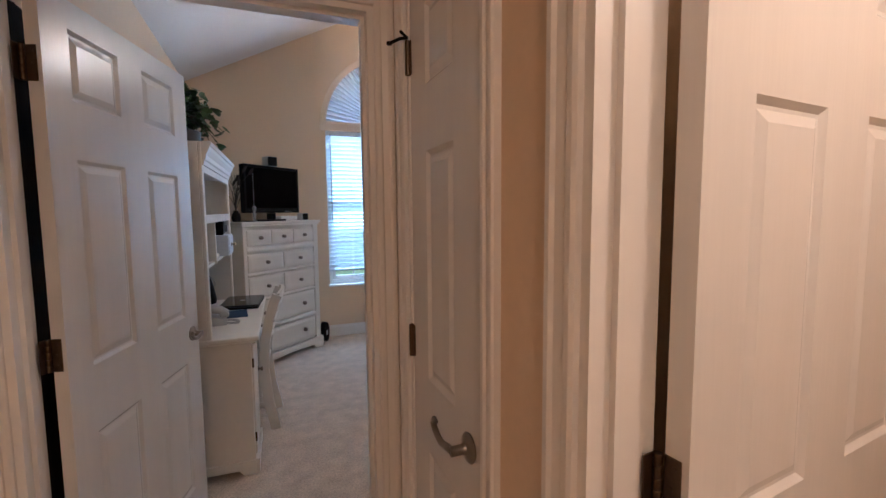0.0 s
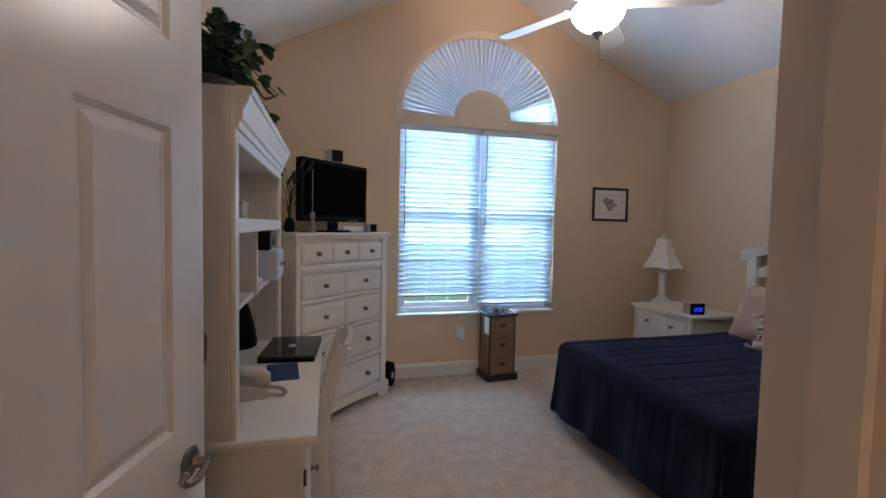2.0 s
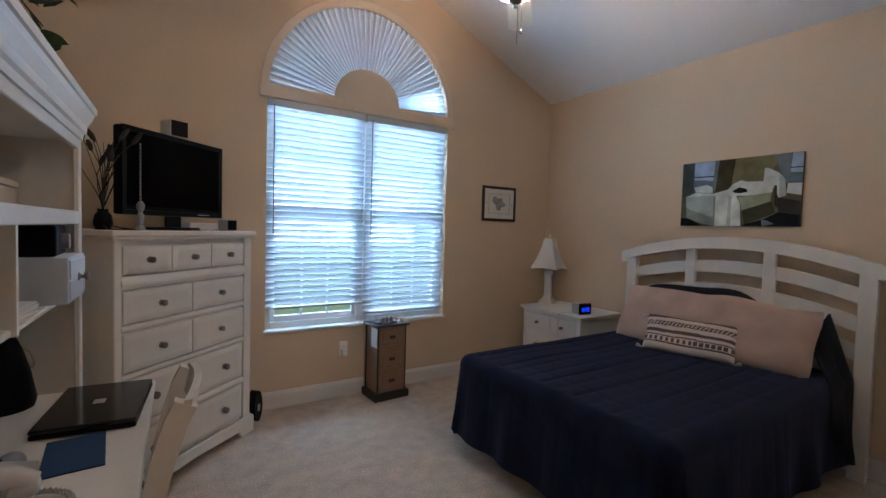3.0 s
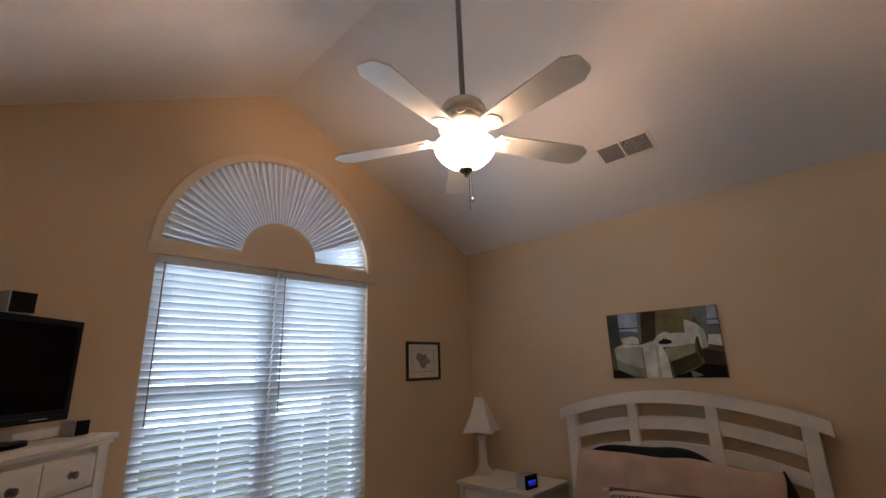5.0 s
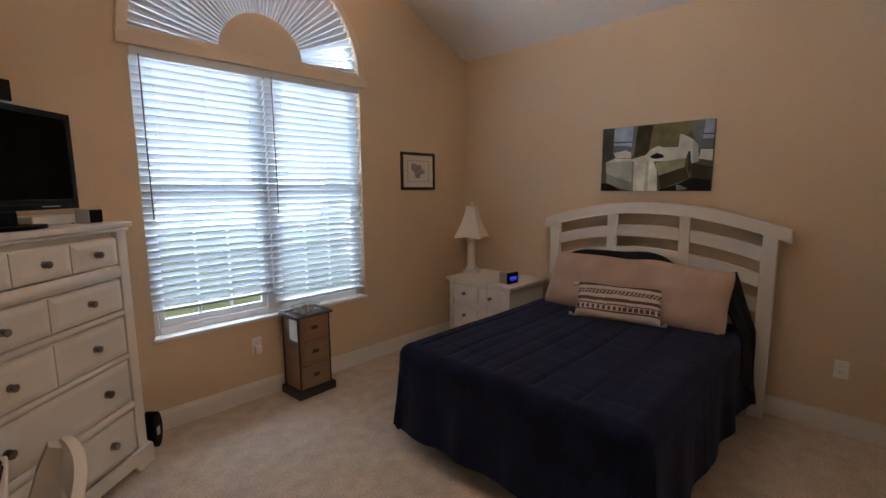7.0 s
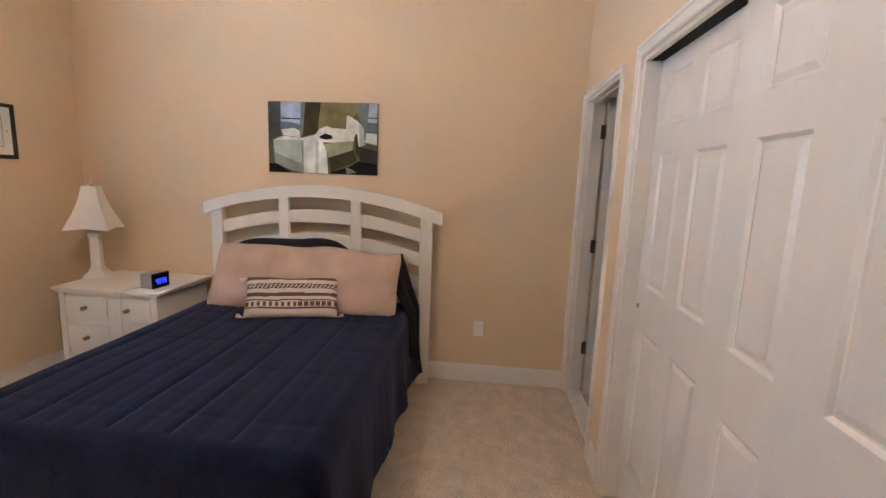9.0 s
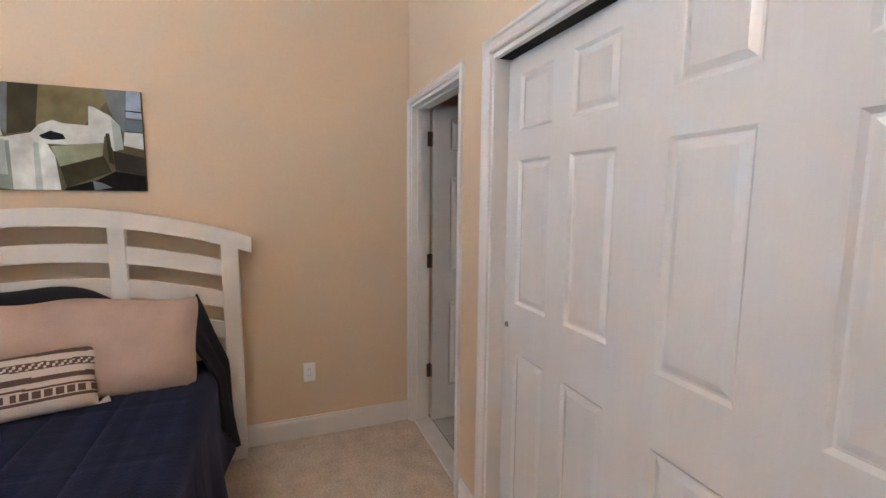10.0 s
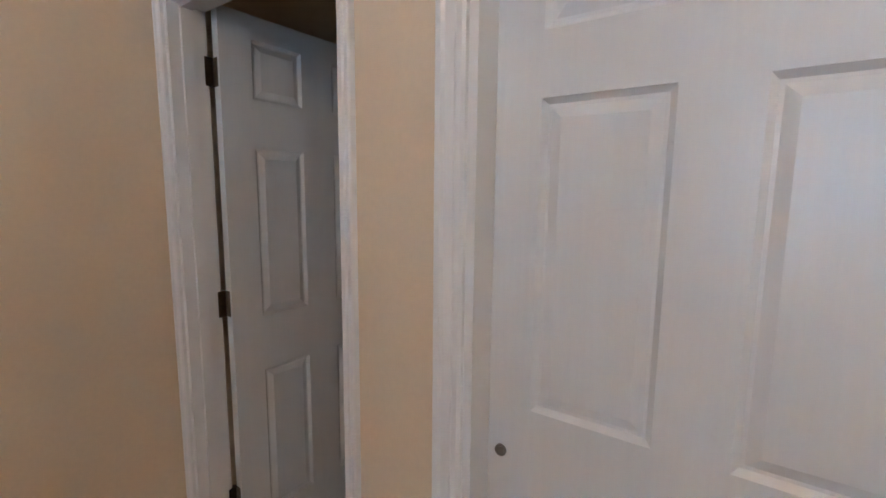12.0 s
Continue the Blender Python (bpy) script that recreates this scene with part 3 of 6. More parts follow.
# two horizontal blinds, side by side
SLAT, PITCH, TILT = 0.0508, 0.0453, -48
for x0, x1, bottom in ((WIN_L + 0.006, WIN_C - 0.012, 0.735), (WIN_C + 0.000, WIN_R - 0.006, 0.685)):
    w = x1 - x0
    blind = thing("window_blind", pose(x0, NORTH + 0.030, 0), "white horizontal slat blind, lowered and tilted half open", "blind", "window blinds")
    part("headrail", boxed(0, w, -0.03, 0.03, SPRING - 0.115, SPRING - 0.058, bevel=0.004), BLIND, blind)
    bm = bmesh.new()
    n = 6
    prof = [(-SLAT / 2 + SLAT * k / n, 0.0035 * (1 - (2 * k / n - 1) ** 2)) for k in range(n + 1)]
    prof = prof + [(a, b - 0.0042) for a, b in prof[::-1]]
    prism(bm, prof, 0.0, w, Matrix(((0, 0, 1, 0), (1, 0, 0, 0), (0, 1, 0, 0), (0, 0, 0, 1))))
    me = bpy.data.meshes.new("slat")
    bmesh.ops.recalc_face_normals(bm, faces=bm.faces)
    bm.to_mesh(me)
    bm.free()
    me.materials.append(BLIND)
    count = int((SPRING - 0.125 - bottom) / PITCH)
    for k in range(count):
        z = SPRING - 0.135 - PITCH * k
        shared("slat", me, blind, pose(random.uniform(-0.001, 0.001), 0, z, TILT + random.uniform(-0.6, 0.6), 0, 0))
    zb = SPRING - 0.135 - PITCH * count
    part("bottom_rail", boxed(0, w, -0.024, 0.024, zb - 0.012, zb + 0.006, bevel=0.003), BLIND, blind)
    for f in (0.14, 0.5, 0.86):
        bm = bmesh.new()
        for s in (-0.0245, 0.0245):
            tube(bm, [(w * f, s, zb), (w * f, s, SPRING - 0.115)], 0.0011, 5)
        part("ladder_cord", bm, BLIND, blind)
    bm = tube(bmesh.new(), [(0.045, -0.034, SPRING - 0.10), (0.047, -0.036, 1.34)], 0.0042, 8)
    part("tilt_wand", bm, NICKEL, blind, "grey tilt wand")
    bm = tube(bmesh.new(), [(w - 0.04, -0.034, SPRING - 0.11), (w - 0.04, -0.036, 1.35)], 0.0012, 5)
    lathe(bm, [(0, 0), (0.005, 0.002), (0.006, 0.02), (0.002, 0.03), (0, 0.03)], pose(w - 0.04, -0.036, 1.325), 8)
    lathe(bm, [(0, 0), (0.005, 0.002), (0.006, 0.02), (0.002, 0.03), (0, 0.03)], pose(w - 0.04, -0.036, 2.12), 8)
    part("lift_cord", bm, BLIND, blind)

# outside: lawn to the horizon
tagged(part("ground", boxed(-400, 400, NORTH + 0.17, 800, -0.5, -0.35), GRASS), "mown green lawn outside the window", "lawn", kind="structure")

# ---- small makers ----
def knob(parent, x, y, z, r=0.016, name="knob"):
    """Turned knob that stands out along -y."""
    bm = lathe(bmesh.new(), [(0, 0), (r * 1.0, 0), (r * 1.05, 0.003), (r * 0.55, 0.006), (r * 0.42, 0.013), (r * 0.7, 0.017), (r * 1.02, 0.022), (r * 0.95, 0.027), (r * 0.45, 0.030), (0, 0.031)], pose(x, y, z, 90), 14)
    return part(name, bm, NICKEL, parent, "dark nickel knob", smooth=True)


def drawer_front(parent, x0, x1, y, z0, z1, mat=FURN, proud=0.012, name="drawer"):
    """A drawer front with a fielded face, standing proud of y towards -y."""
    bm = bmesh.new()
    rings = []
    steps = ((0, 0.0), (0, proud * 0.5), (0.003, proud * 0.62), (0.012, proud * 0.80), (0.026, proud * 1.02), (0.034, proud * 1.05)) if mat is FURN else \
        ((0, 0.0), (0, proud * 0.6), (0.004, proud), (0.012, proud), (0.020, proud * 0.65), (0.026, proud * 0.65), (0.036, proud * 1.05))
    for inset, out in steps:
        rings.append([bm.verts.new(p) for p in ((x0 + inset, y - out, z0 + inset), (x1 - inset, y - out, z0 + inset), (x1 - inset, y - out, z1 - inset), (x0 + inset, y - out, z1 - inset))])
    for a, b in zip(rings, rings[1:]):
        for k in range(4):
            bm.faces.new((a[k], a[(k + 1) % 4], b[(k + 1) % 4], b[k]))
    bm.faces.new(rings[-1]), bm.faces.new(rings[0][::-1])
    return part(name, bm, mat, parent)


# ---- chest of drawers, set across the corner ----
chest = thing("chest_of_drawers", pose(0.255, 4.40, 0, 0, 0, 43.5), "cream painted five-row chest of drawers with dark knobs", "dresser")
W, D, H = 1.0, 0.42, 1.357
bm = bmesh.new()
box(bm, 0.024, 0.062, 0.022, 0.07, 0.10, H - 0.045, bevel=0.004)
box(bm, W - 0.090, W - 0.024, 0.022, 0.07, 0.10, H - 0.045, bevel=0.004)
box(bm, 0.026, W - 0.026, 0.053, D - 0.02, 0.10, H - 0.045)
part("body", bm, FURN, chest)
bm = bmesh.new()
box(bm, 0.0, W, 0.0, D, H - 0.028, H, bevel=0.007, seg=3)
box(bm, 0.012, W - 0.012, 0.012, D - 0.005, H - 0.046, H - 0.0285, bevel=0.006, seg=2)
part("top", bm, FURN, chest)
rows = ((1.142, 1.282, 3), (0.905, 1.066, 2), (0.668, 0.860, 2), (0.402, 0.626, 1), (0.128, 0.345, 1))
for z0, z1, n in rows:
    a, b = 0.068, W - 0.096
    w = (b - a) / n
    if n > 1:
        drawer = part("drawer", boxed(a, b, 0.032, 0.0525, z0, z1, bevel=0.002), FURN, chest)
        for k in range(n):
            drawer_front(drawer, a + w * k + 0.003, a + w * (k + 1) - 0.003, 0.0315, z0 + 0.004, z1 - 0.004, name="drawer_field")
            knob(drawer, a + w * (k + 0.5), 0.0195, (z0 + z1) / 2)
    else:
        drawer = drawer_front(chest, a, b, 0.0405, z0, z1, proud=0.016)
        for f in (0.2, 0.8):
            knob(drawer, a + (b - a) * f, 0.0245, (z0 + z1) / 2, 0.019)
for (z0, _, _), (_, z1, _) in zip(rows, rows[1:]):
    bm = bmesh.new()
    zc, h = (z0 + z1) / 2, (z0 - z1) / 2 - 0.006
    prism(bm, [(0.0525, zc - h), (0.030, zc - h * 0.96), (0.022, zc - h * 0.4), (0.020, zc), (0.022, zc + h * 0.4), (0.030, zc + h * 0.96), (0.0525, zc + h)], 0.062, W - 0.090, Matrix(((0, 0, 1, 0), (1, 0, 0, 0), (0, 1, 0, 0), (0, 0, 0, 1))))
    part("rail", bm, FURN, chest, smooth=True)
bm = bmesh.new()
prism(bm, [(0.006, 0.0), (0.12, 0.0), (0.15, 0.045), (W / 2, 0.06), (W - 0.15, 0.045), (W - 0.12, 0.0), (W - 0.006, 0.0), (W - 0.006, 0.095), (W - 0.016, 0.115), (0.016, 0.115), (0.006, 0.095)], 0, 0.022, plane_y(0.026, -1))
for x in (0.006, W - 0.028):
    prism(bm, [(0.027, 0.0), (0.12, 0.0), (0.15, 0.045), (D - 0.17, 0.045), (D - 0.14, 0.0), (D - 0.01, 0.0), (D - 0.01, 0.115), (0.027, 0.115)], 0, 0.022, plane_x(x, 1))
part("base", bm, FURN, chest)

# ---- desk and hutch along the west wall ----
DESK = pose(0.392, 2.850, 0, 0, 0, 88.6)
desk = thing("desk", DESK, "cream painted writing desk with a cupboard pedestal", "desk")
L, D = 1.12, 0.60
part("top", boxed(-0.070, L + 0.004, -0.004, D, 0.752, 0.780, bevel=0.007, seg=3), FURN, desk)
bm = bmesh.new()
box(bm, -0.058, L - 0.010, 0.012, D - 0.005, 0.738, 0.7515, bevel=0.004)
part("moulding", bm, FURN, desk)
for a, b in ((-0.036, 0.34), (L - 0.28, L - 0.022)):
    bm = boxed(a, b, 0.040, D - 0.015, 0.075, 0.7375, bevel=0.003)
    part("pedestal", bm, FURN, desk)
    door = drawer_front(desk, a + 0.022, b - 0.022, 0.0395, 0.10, 0.715, name="door")
    knob(door, b - 0.05 if a < 0.5 else a + 0.05, 0.027, 0.48, 0.014)
    for z in (0.20, 0.62):
        part("hinge", tube(bmesh.new(), [(a + 0.016, 0.033, z - 0.025), (a + 0.016, 0.033, z + 0.025)], 0.005, 8), BRONZE, door, "small dark hinge")
    bm = bmesh.new()
    prism(bm, [(a - 0.012, 0.0), (a + 0.06, 0.0), (a + 0.085, 0.03), (b - 0.075, 0.03), (b - 0.05, 0.0), (b + 0.012, 0.0), (b + 0.012, 0.06), (b + 0.004, 0.078), (a - 0.004, 0.078), (a - 0.012, 0.06)], 0, 0.02, plane_y(0.040, -1))
    for x in (a - 0.012, b - 0.008):
        prism(bm, [(0.041, 0.0), (0.10, 0.0), (0.125, 0.03), (D - 0.14, 0.03), (D - 0.11, 0.0), (D - 0.02, 0.0), (D - 0.02, 0.078), (0.041, 0.078)], 0, 0.02, plane_x(x, 1))
    part("base", bm, FURN, desk)
drawer = drawer_front(desk, 0.375, L - 0.295, 0.045, 0.640, 0.735)
knob(drawer, L / 2, 0.0325, 0.687, 0.014)
part("back_panel", boxed(0.362, L - 0.282, D - 0.04, D - 0.022, 0.30, 0.7375), FURN, desk)

CRATE = material("pale_blue_white_plastic", (0.58, 0.63, 0.70), 0.4, grain=0.03, grain_size=40)
hutch = thing("desk_hutch", DESK @ pose(0, 0, 0.7805), "cream painted open hutch with shelves and a crown", "hutch")
Y0, Y1, HT = 0.222, 0.585, 0.915
for x0, x1, top in ((-0.065, -0.043, HT + 0.106), (L - 0.022, L, HT)):
    part("side_panel", boxed(x0, x1, Y0 + 0.018, Y1, 0, top), FURN, hutch)
for x0, x1, top in ((-0.067, -0.021, HT + 0.106), (L - 0.044, L + 0.002, HT)):
    part("stile", boxed(x0, x1, Y0, Y0 + 0.0175, 0, top, bevel=0.003), FURN, hutch)
part("top_board", boxed(-0.0425, L - 0.0225, Y0 + 0.018, Y1, HT - 0.02, HT), FURN, hutch)
bm = boxed(-0.0425, L - 0.0225, Y0 + 0.010, Y1, 0.622, 0.642)
box(bm, -0.0205, L - 0.0445, Y0, Y0 + 0.018, 0.606, 0.652, bevel=0.003)
part("shelf", bm, FURN, hutch)
part("top_rail", boxed(-0.0205, L - 0.0445, Y0, Y0 + 0.018, HT - 0.045, HT, bevel=0.003), FURN, hutch)
part("shelf", boxed(-0.0425, 0.44, Y0 + 0.03, Y1 - 0.01, 0.345, 0.363, bevel=0.003), FURN, hutch)
part("divider", boxed(0.44, 0.458, Y0 + 0.02, Y1 - 0.01, 0.345, 0.6215), FURN, hutch)
part("shelf", boxed(0.4585, L - 0.0225, Y0 + 0.03, Y1 - 0.01, 0.345, 0.36, bevel=0.003), FURN, hutch)
small = part("small_drawer", boxed(0.80, 1.06, Y0 - 0.014, Y1 - 0.05, 0.3605, 0.505, bevel=0.003), CRATE, hutch, "pale blue-white drawer pulled slightly open")
part("drawer_face", boxed(0.812, 1.048, Y0 - 0.019, Y0 - 0.0145, 0.372, 0.43, bevel=0.002), CRATE, small)
part("drawer_face", boxed(0.812, 1.048, Y0 - 0.019, Y0 - 0.0145, 0.437, 0.496, bevel=0.002), CRATE, small)
knob(small, 0.93, Y0 - 0.019, 0.434, 0.013)
CROWN = [(0.0, 0.0), (0.008, 0.0), (0.011, 0.020), (0.018, 0.028), (0.020, 0.050), (0.034, 0.078), (0.038, 0.094), (0.044, 0.098), (0.046, 0.118), (0.0, 0.118)]
bm = sweep(bmesh.new(), [(-0.067, Y0), (L - 0.03, Y0), (L - 0.03, Y1)], [(-u, v) for u, v in CROWN], Matrix.Translation((0, 0, HT - 0.01)))
part("crown", bm, FURN, hutch)
part("crown_board", boxed(-0.0425, L - 0.0305, Y0 + 0.0005, Y1, HT + 0.085, HT + 0.1035), FURN, hutch)

# ---- chair at the desk ----
chair = thing("desk_chair", pose(0.270, 3.50, 0, 0, 0, -94) @ Matrix.Diagonal((0.87, 1.0, 0.985, 1.0)), "cream painted wooden desk chair with a curved back", "chair")
# local: -y is the sitter's front... the back stands at +y
part("seat", boxed(-0.21, 0.21, -0.20, 0.17, 0.425, 0.455, bevel=0.012, seg=3), FURN, chair)
def bent(pts, w, t):
    """A bar of width w (x) and thickness t that follows (y, z) points."""
    bm = bmesh.new()
    rings = []
    for i, (y, z) in enumerate(pts):
        a, b = pts[max(0, i - 1)], pts[min(len(pts) - 1, i + 1)]
        d = Vector((b[0] - a[0], b[1] - a[1])).normalized()
        n = Vector((-d.y, d.x)) * t / 2
        rings.append([bm.verts.new(p) for p in ((-w / 2, y + n.x, z + n.y), (w / 2, y + n.x, z + n.y), (w / 2, y - n.x, z - n.y), (-w / 2, y - n.x, z - n.y))])
    for a, b in zip(rings, rings[1:]):
        for k in range(4):
            bm.faces.new((a[k], a[(k + 1) % 4], b[(k + 1) % 4], b[k]))
    bm.faces.new(rings[0][::-1]), bm.faces.new(rings[-1])
    bmesh.ops.bevel(bm, geom=[e for e in bm.edges if e.calc_face_angle(0) > 0.6], offset=0.005, segments=2, affect="EDGES")
    return bm
POST = [(0.205, 0.0), (0.165, 0.20), (0.145, 0.42), (0.150, 0.52), (0.165, 0.64), (0.190, 0.76), (0.222, 0.865), (0.245, 0.915)]
for x in (-0.195, 0.195):
    leg = part("back_post", bent(POST, 0.044, 0.060), FURN, chair, smooth=True)
    leg.location = (x, 0, 0)
    front = part("leg", bent([(-0.175, 0.0), (-0.172, 0.42)], 0.038, 0.038), FURN, chair)
    front.location = (x * 0.95, 0, 0)
for y, z, h in ((0.232, 0.885, 0.085), (0.196, 0.76, 0.045), (0.166, 0.64, 0.045)):
    bm = bmesh.new()
    n = 10
    lo = []
    for s in (0, 1):
        ring = []
        for k in range(n + 1):
            x = -0.215 + 0.43 * k / n if h > 0.06 else -0.178 + 0.356 * k / n
            bow = 0.022 * (1 - (2 * k / n - 1) ** 2)
            arch = 0.012 * (1 - (2 * k / n - 1) ** 2) if h > 0.06 else 0
            ring.append([(x, y + bow - 0.011 + 0.022 * s, z - h / 2), (x, y + bow - 0.011 + 0.022 * s + h * 0.22, z + h / 2 + arch)])
        lo.append([[bm.verts.new(p) for p in col] for col in ring])
    a, b = lo
    for k in range(n):
        bm.faces.new((a[k][0], a[k + 1][0], a[k + 1][1], a[k][1])), bm.faces.new((b[k][0], b[k][1], b[k + 1][1], b[k + 1][0]))
        bm.faces.new((a[k][1], a[k + 1][1], b[k + 1][1], b[k][1])), bm.faces.new((a[k][0], b[k][0], b[k + 1][0], a[k + 1][0]))
    for k in (0, n):
        bm.faces.new((a[k][0], a[k][1], b[k][1], b[k][0]))
    bmesh.ops.bevel(bm, geom=[e for e in bm.edges if e.is_manifold and e.calc_face_angle(0) > 0.6], offset=0.005, segments=2, affect="EDGES")
    part("crest_rail" if h > 0.06 else "back_slat", bm, FURN, chair, smooth=True)
for dims in ((-0.176, 0.176, -0.18, -0.16, 0.36, 0.42), (-0.176, 0.176, 0.14, 0.158, 0.37, 0.42), (-0.2, -0.18, -0.155, 0.13, 0.36, 0.42), (0.18, 0.2, -0.155, 0.13, 0.36, 0.42), (-0.195, -0.182, -0.155, 0.15, 0.16, 0.19), (0.182, 0.195, -0.155, 0.15, 0.16, 0.19)):
    part("stretcher", boxed(*dims, bevel=0.003), FURN, chair)

# ---- bed ----
bed = thing("bed", pose(3.86, 3.492, 0), "white arched slat headboard bed frame with mattress", "bed")
# local: x towards the head wall (0 at the mattress head), y across
HX = 0.022
board = part("headboard", boxed(HX, HX + 0.036, -0.80, 0.80, 0.30, 0.42, bevel=0.004), FURN, bed)
def arc_z(y, top):
    return top - 0.156 * (y / 0.868) ** 2
def arc_rail(y0, y1, top, h, x0, x1, n=20):
    bm = bmesh.new()
    cols = []
    for k in range(n + 1):
        y = y0 + (y1 - y0) * k / n
        z = arc_z(y, top)
        cols.append([bm.verts.new(p) for p in ((x0, y, z - h), (x1, y, z - h), (x1, y, z), (x0, y, z))])
    for a, b in zip(cols, cols[1:]):
        for k in range(4):
            bm.faces.new((a[k], a[(k + 1) % 4], b[(k + 1) % 4], b[k]))
    bm.faces.new(cols[0][::-1]), bm.faces.new(cols[-1])
    bmesh.ops.bevel(bm, geom=[e for e in bm.edges if e.is_manifold and e.calc_face_angle(0) > 0.7], offset=0.004, segments=2, affect="EDGES")
    return bm
part("cap_rail", arc_rail(-0.868, 0.846, 1.408, 0.082, HX - 0.030, HX + 0.052, 28), FURN, board, smooth=True)
for y0, y1, top in ((-0.72, 0.72, 1.238), (-0.72, 0.72, 1.068), (-0.72, 0.72, 0.90)):
    part("back_rail", arc_rail(y0, y1, top, 0.088, HX + 0.004, HX + 0.026), FURN, board, smooth=True)
for y in (-0.762, 0.762):
    part("post", boxed(HX - 0.012, HX + 0.040, y - 0.042, y + 0.042, 0.0, arc_z(0.80, 1.414) - 0.060, bevel=0.005, seg=2), FURN, board)
for y in (-0.262, 0.262):
    part("upright", boxed(HX - 0.004, HX + 0.032, y - 0.036, y + 0.036, 0.4205, arc_z(0.262, 1.414) - 0.078, bevel=0.004), FURN, board)
part("mattress", boxed(-1.69, -0.002, -0.635, 0.635, 0.30, 0.600, bevel=0.06, seg=4), CREAM, bed, smooth=True)
part("box_spring", boxed(-1.68, -0.004, -0.62, 0.62, 0.14, 0.2995, bevel=0.02, seg=2), CREAM, bed)
part("bed_frame", boxed(-1.66, -0.02, -0.60, 0.60, 0.10, 0.1395), BRONZE, bed)
for x in (-1.6, -0.2):
    for y in (-0.55, 0.55):
        part("leg", lathe(bmesh.new(), [(0, 0), (0.022, 0), (0.022, 0.02), (0.014, 0.025), (0.014, 0.10), (0, 0.10)], pose(x, y, 0), 10), BRONZE, bed)

# quilt: one cloth laid over the mattress, hanging on three sides
def quilt_mesh():
    bm = bmesh.new()
    x0, x1, y0, y1, top, r = -1.825, -0.06, -0.710, 0.730, 0.622, 0.075
    drop = 0.54
    nx, ny = 130, 150
    grid = []
    for i in range(nx + 1):
        row = []
        px = x0 - drop + (x1 - x0 + drop) * i / nx
        for j in range(ny + 1):
            py = y0 - drop + (y1 - y0 + 2 * drop) * j / ny
            cx, cy = max(px, x0 + r), min(max(py, y0 + r), y1 - r)
            ox, oy = px - cx, py - cy
            over = math.hypot(ox, oy)
            n1 = noise.noise((px * 2.1, py * 2.1, 0.3))
            if over < 1e-6:
                seam_y = abs(((py + 0.05) / 0.108) % 1 - 0.5) * 2
                seam_x = abs((px / 0.135) % 1 - 0.5) * 2
                z = top + 0.010 * n1 - 0.0095 * max(0, seam_y - 0.78) / 0.22 - 0.0035 * max(0, seam_x - 0.86) / 0.14
                row.append(bm.verts.new((px, py, z + 0.012 * max(0, (px + 0.75)) )))
                continue
            over = min(over, drop)
            ux, uy = ox / math.hypot(ox, oy), oy / math.hypot(ox, oy)
            arc = r * math.pi / 2
            if over < arc:
                a = over / r
                out, z = r * math.sin(a), top - r * (1 - math.cos(a))
            else:
                s = (over - arc) / (drop - arc)
                along = cx * 1.0 * abs(uy) + cy * abs(ux) + math.atan2(uy, ux) * 0.12
                fold = 0.014 * math.sin(along * 15 + 2.2 * noise.noise((along * 1.7, 0, 4))) + 0.012 * noise.noise((along * 6, s * 1.4, 9))
                out = r + s * (0.018 + fold) + 0.012 * s * s
                z = top - r - (over - arc) + 0.005 * noise.noise((along * 3, 2, 7)) * s
                seam = abs((along / 0.108) % 1 - 0.5) * 2
                out -= 0.004 * max(0, seam - 0.82) / 0.18
            z += 0.010 * n1 * max(0, 1 - over / 0.2)
            row.append(bm.verts.new((cx + ux * out, cy + uy * out, z)))
        grid.append(row)
    for i in range(nx):
        for j in range(ny):
            bm.faces.new((grid[i][j], grid[i + 1][j], grid[i + 1][j + 1], grid[i][j + 1]))
    return bm
quilt = tagged(part("quilt", quilt_mesh(), QUILT, smooth=True), "navy blue quilted velvet bedspread hanging to the floor", "bedspread")
quilt.matrix_basis = pose(3.86, 3.492, 0)


def pillow_mesh(w, h, t, seed=0, n=26, power=4, pinch=0.06, slump=0.0, soft=0.05):
    """A stuffed pillow, w along x, h along z, t thick along y."""
    bm = bmesh.new()
    sides = []
    for s in (-1, 1):
        g = []
        for i in range(n + 1):
            row = []
            u = -1 + 2 * i / n
            for j in range(n + 1):
                v = -1 + 2 * j / n
                th = max(0.0, (1 - abs(u) ** power)) ** 0.55 * max(0.0, (1 - abs(v) ** power)) ** 0.55
                x = u * w / 2 * (1 - pinch * (1 - abs(v) ** 2) * abs(u) ** 3)
                z = v * h / 2 * (1 - pinch * (1 - abs(u) ** 2) * abs(v) ** 3)
                x, z = x * math.sqrt(1 - soft * v * v * v * v), z * math.sqrt(1 - soft * u * u * u * u)
                wr = noise.noise((x * 5 + seed, z * 6, s * 3.0)) * 0.17 * t + noise.noise((x * 17 + seed, z * 8, s)) * 0.06 * t
                z += noise.noise((x * 3.3 + seed, 1.7, seed)) * 0.030 * h * (v + 1)
                row.append((x, s * th * t / 2 + wr * th + slump * (v * v), z))
            g.append(row)
        sides.append(g)
    a = [[bm.verts.new(p) for p in row] for row in sides[0]]
    b = [[a[i][j] if i in (0, n) or j in (0, n) else bm.verts.new(sides[1][i][j]) for j in range(n + 1)] for i in range(n + 1)]
    for i in range(n):
        for j in range(n):
            bm.faces.new((a[i][j], a[i + 1][j], a[i + 1][j + 1], a[i][j + 1]))
            f = (b[i][j], b[i][j + 1], b[i + 1][j + 1], b[i + 1][j])
            if len(set(f)) == 4:
                bm.faces.new(f)
    return bm

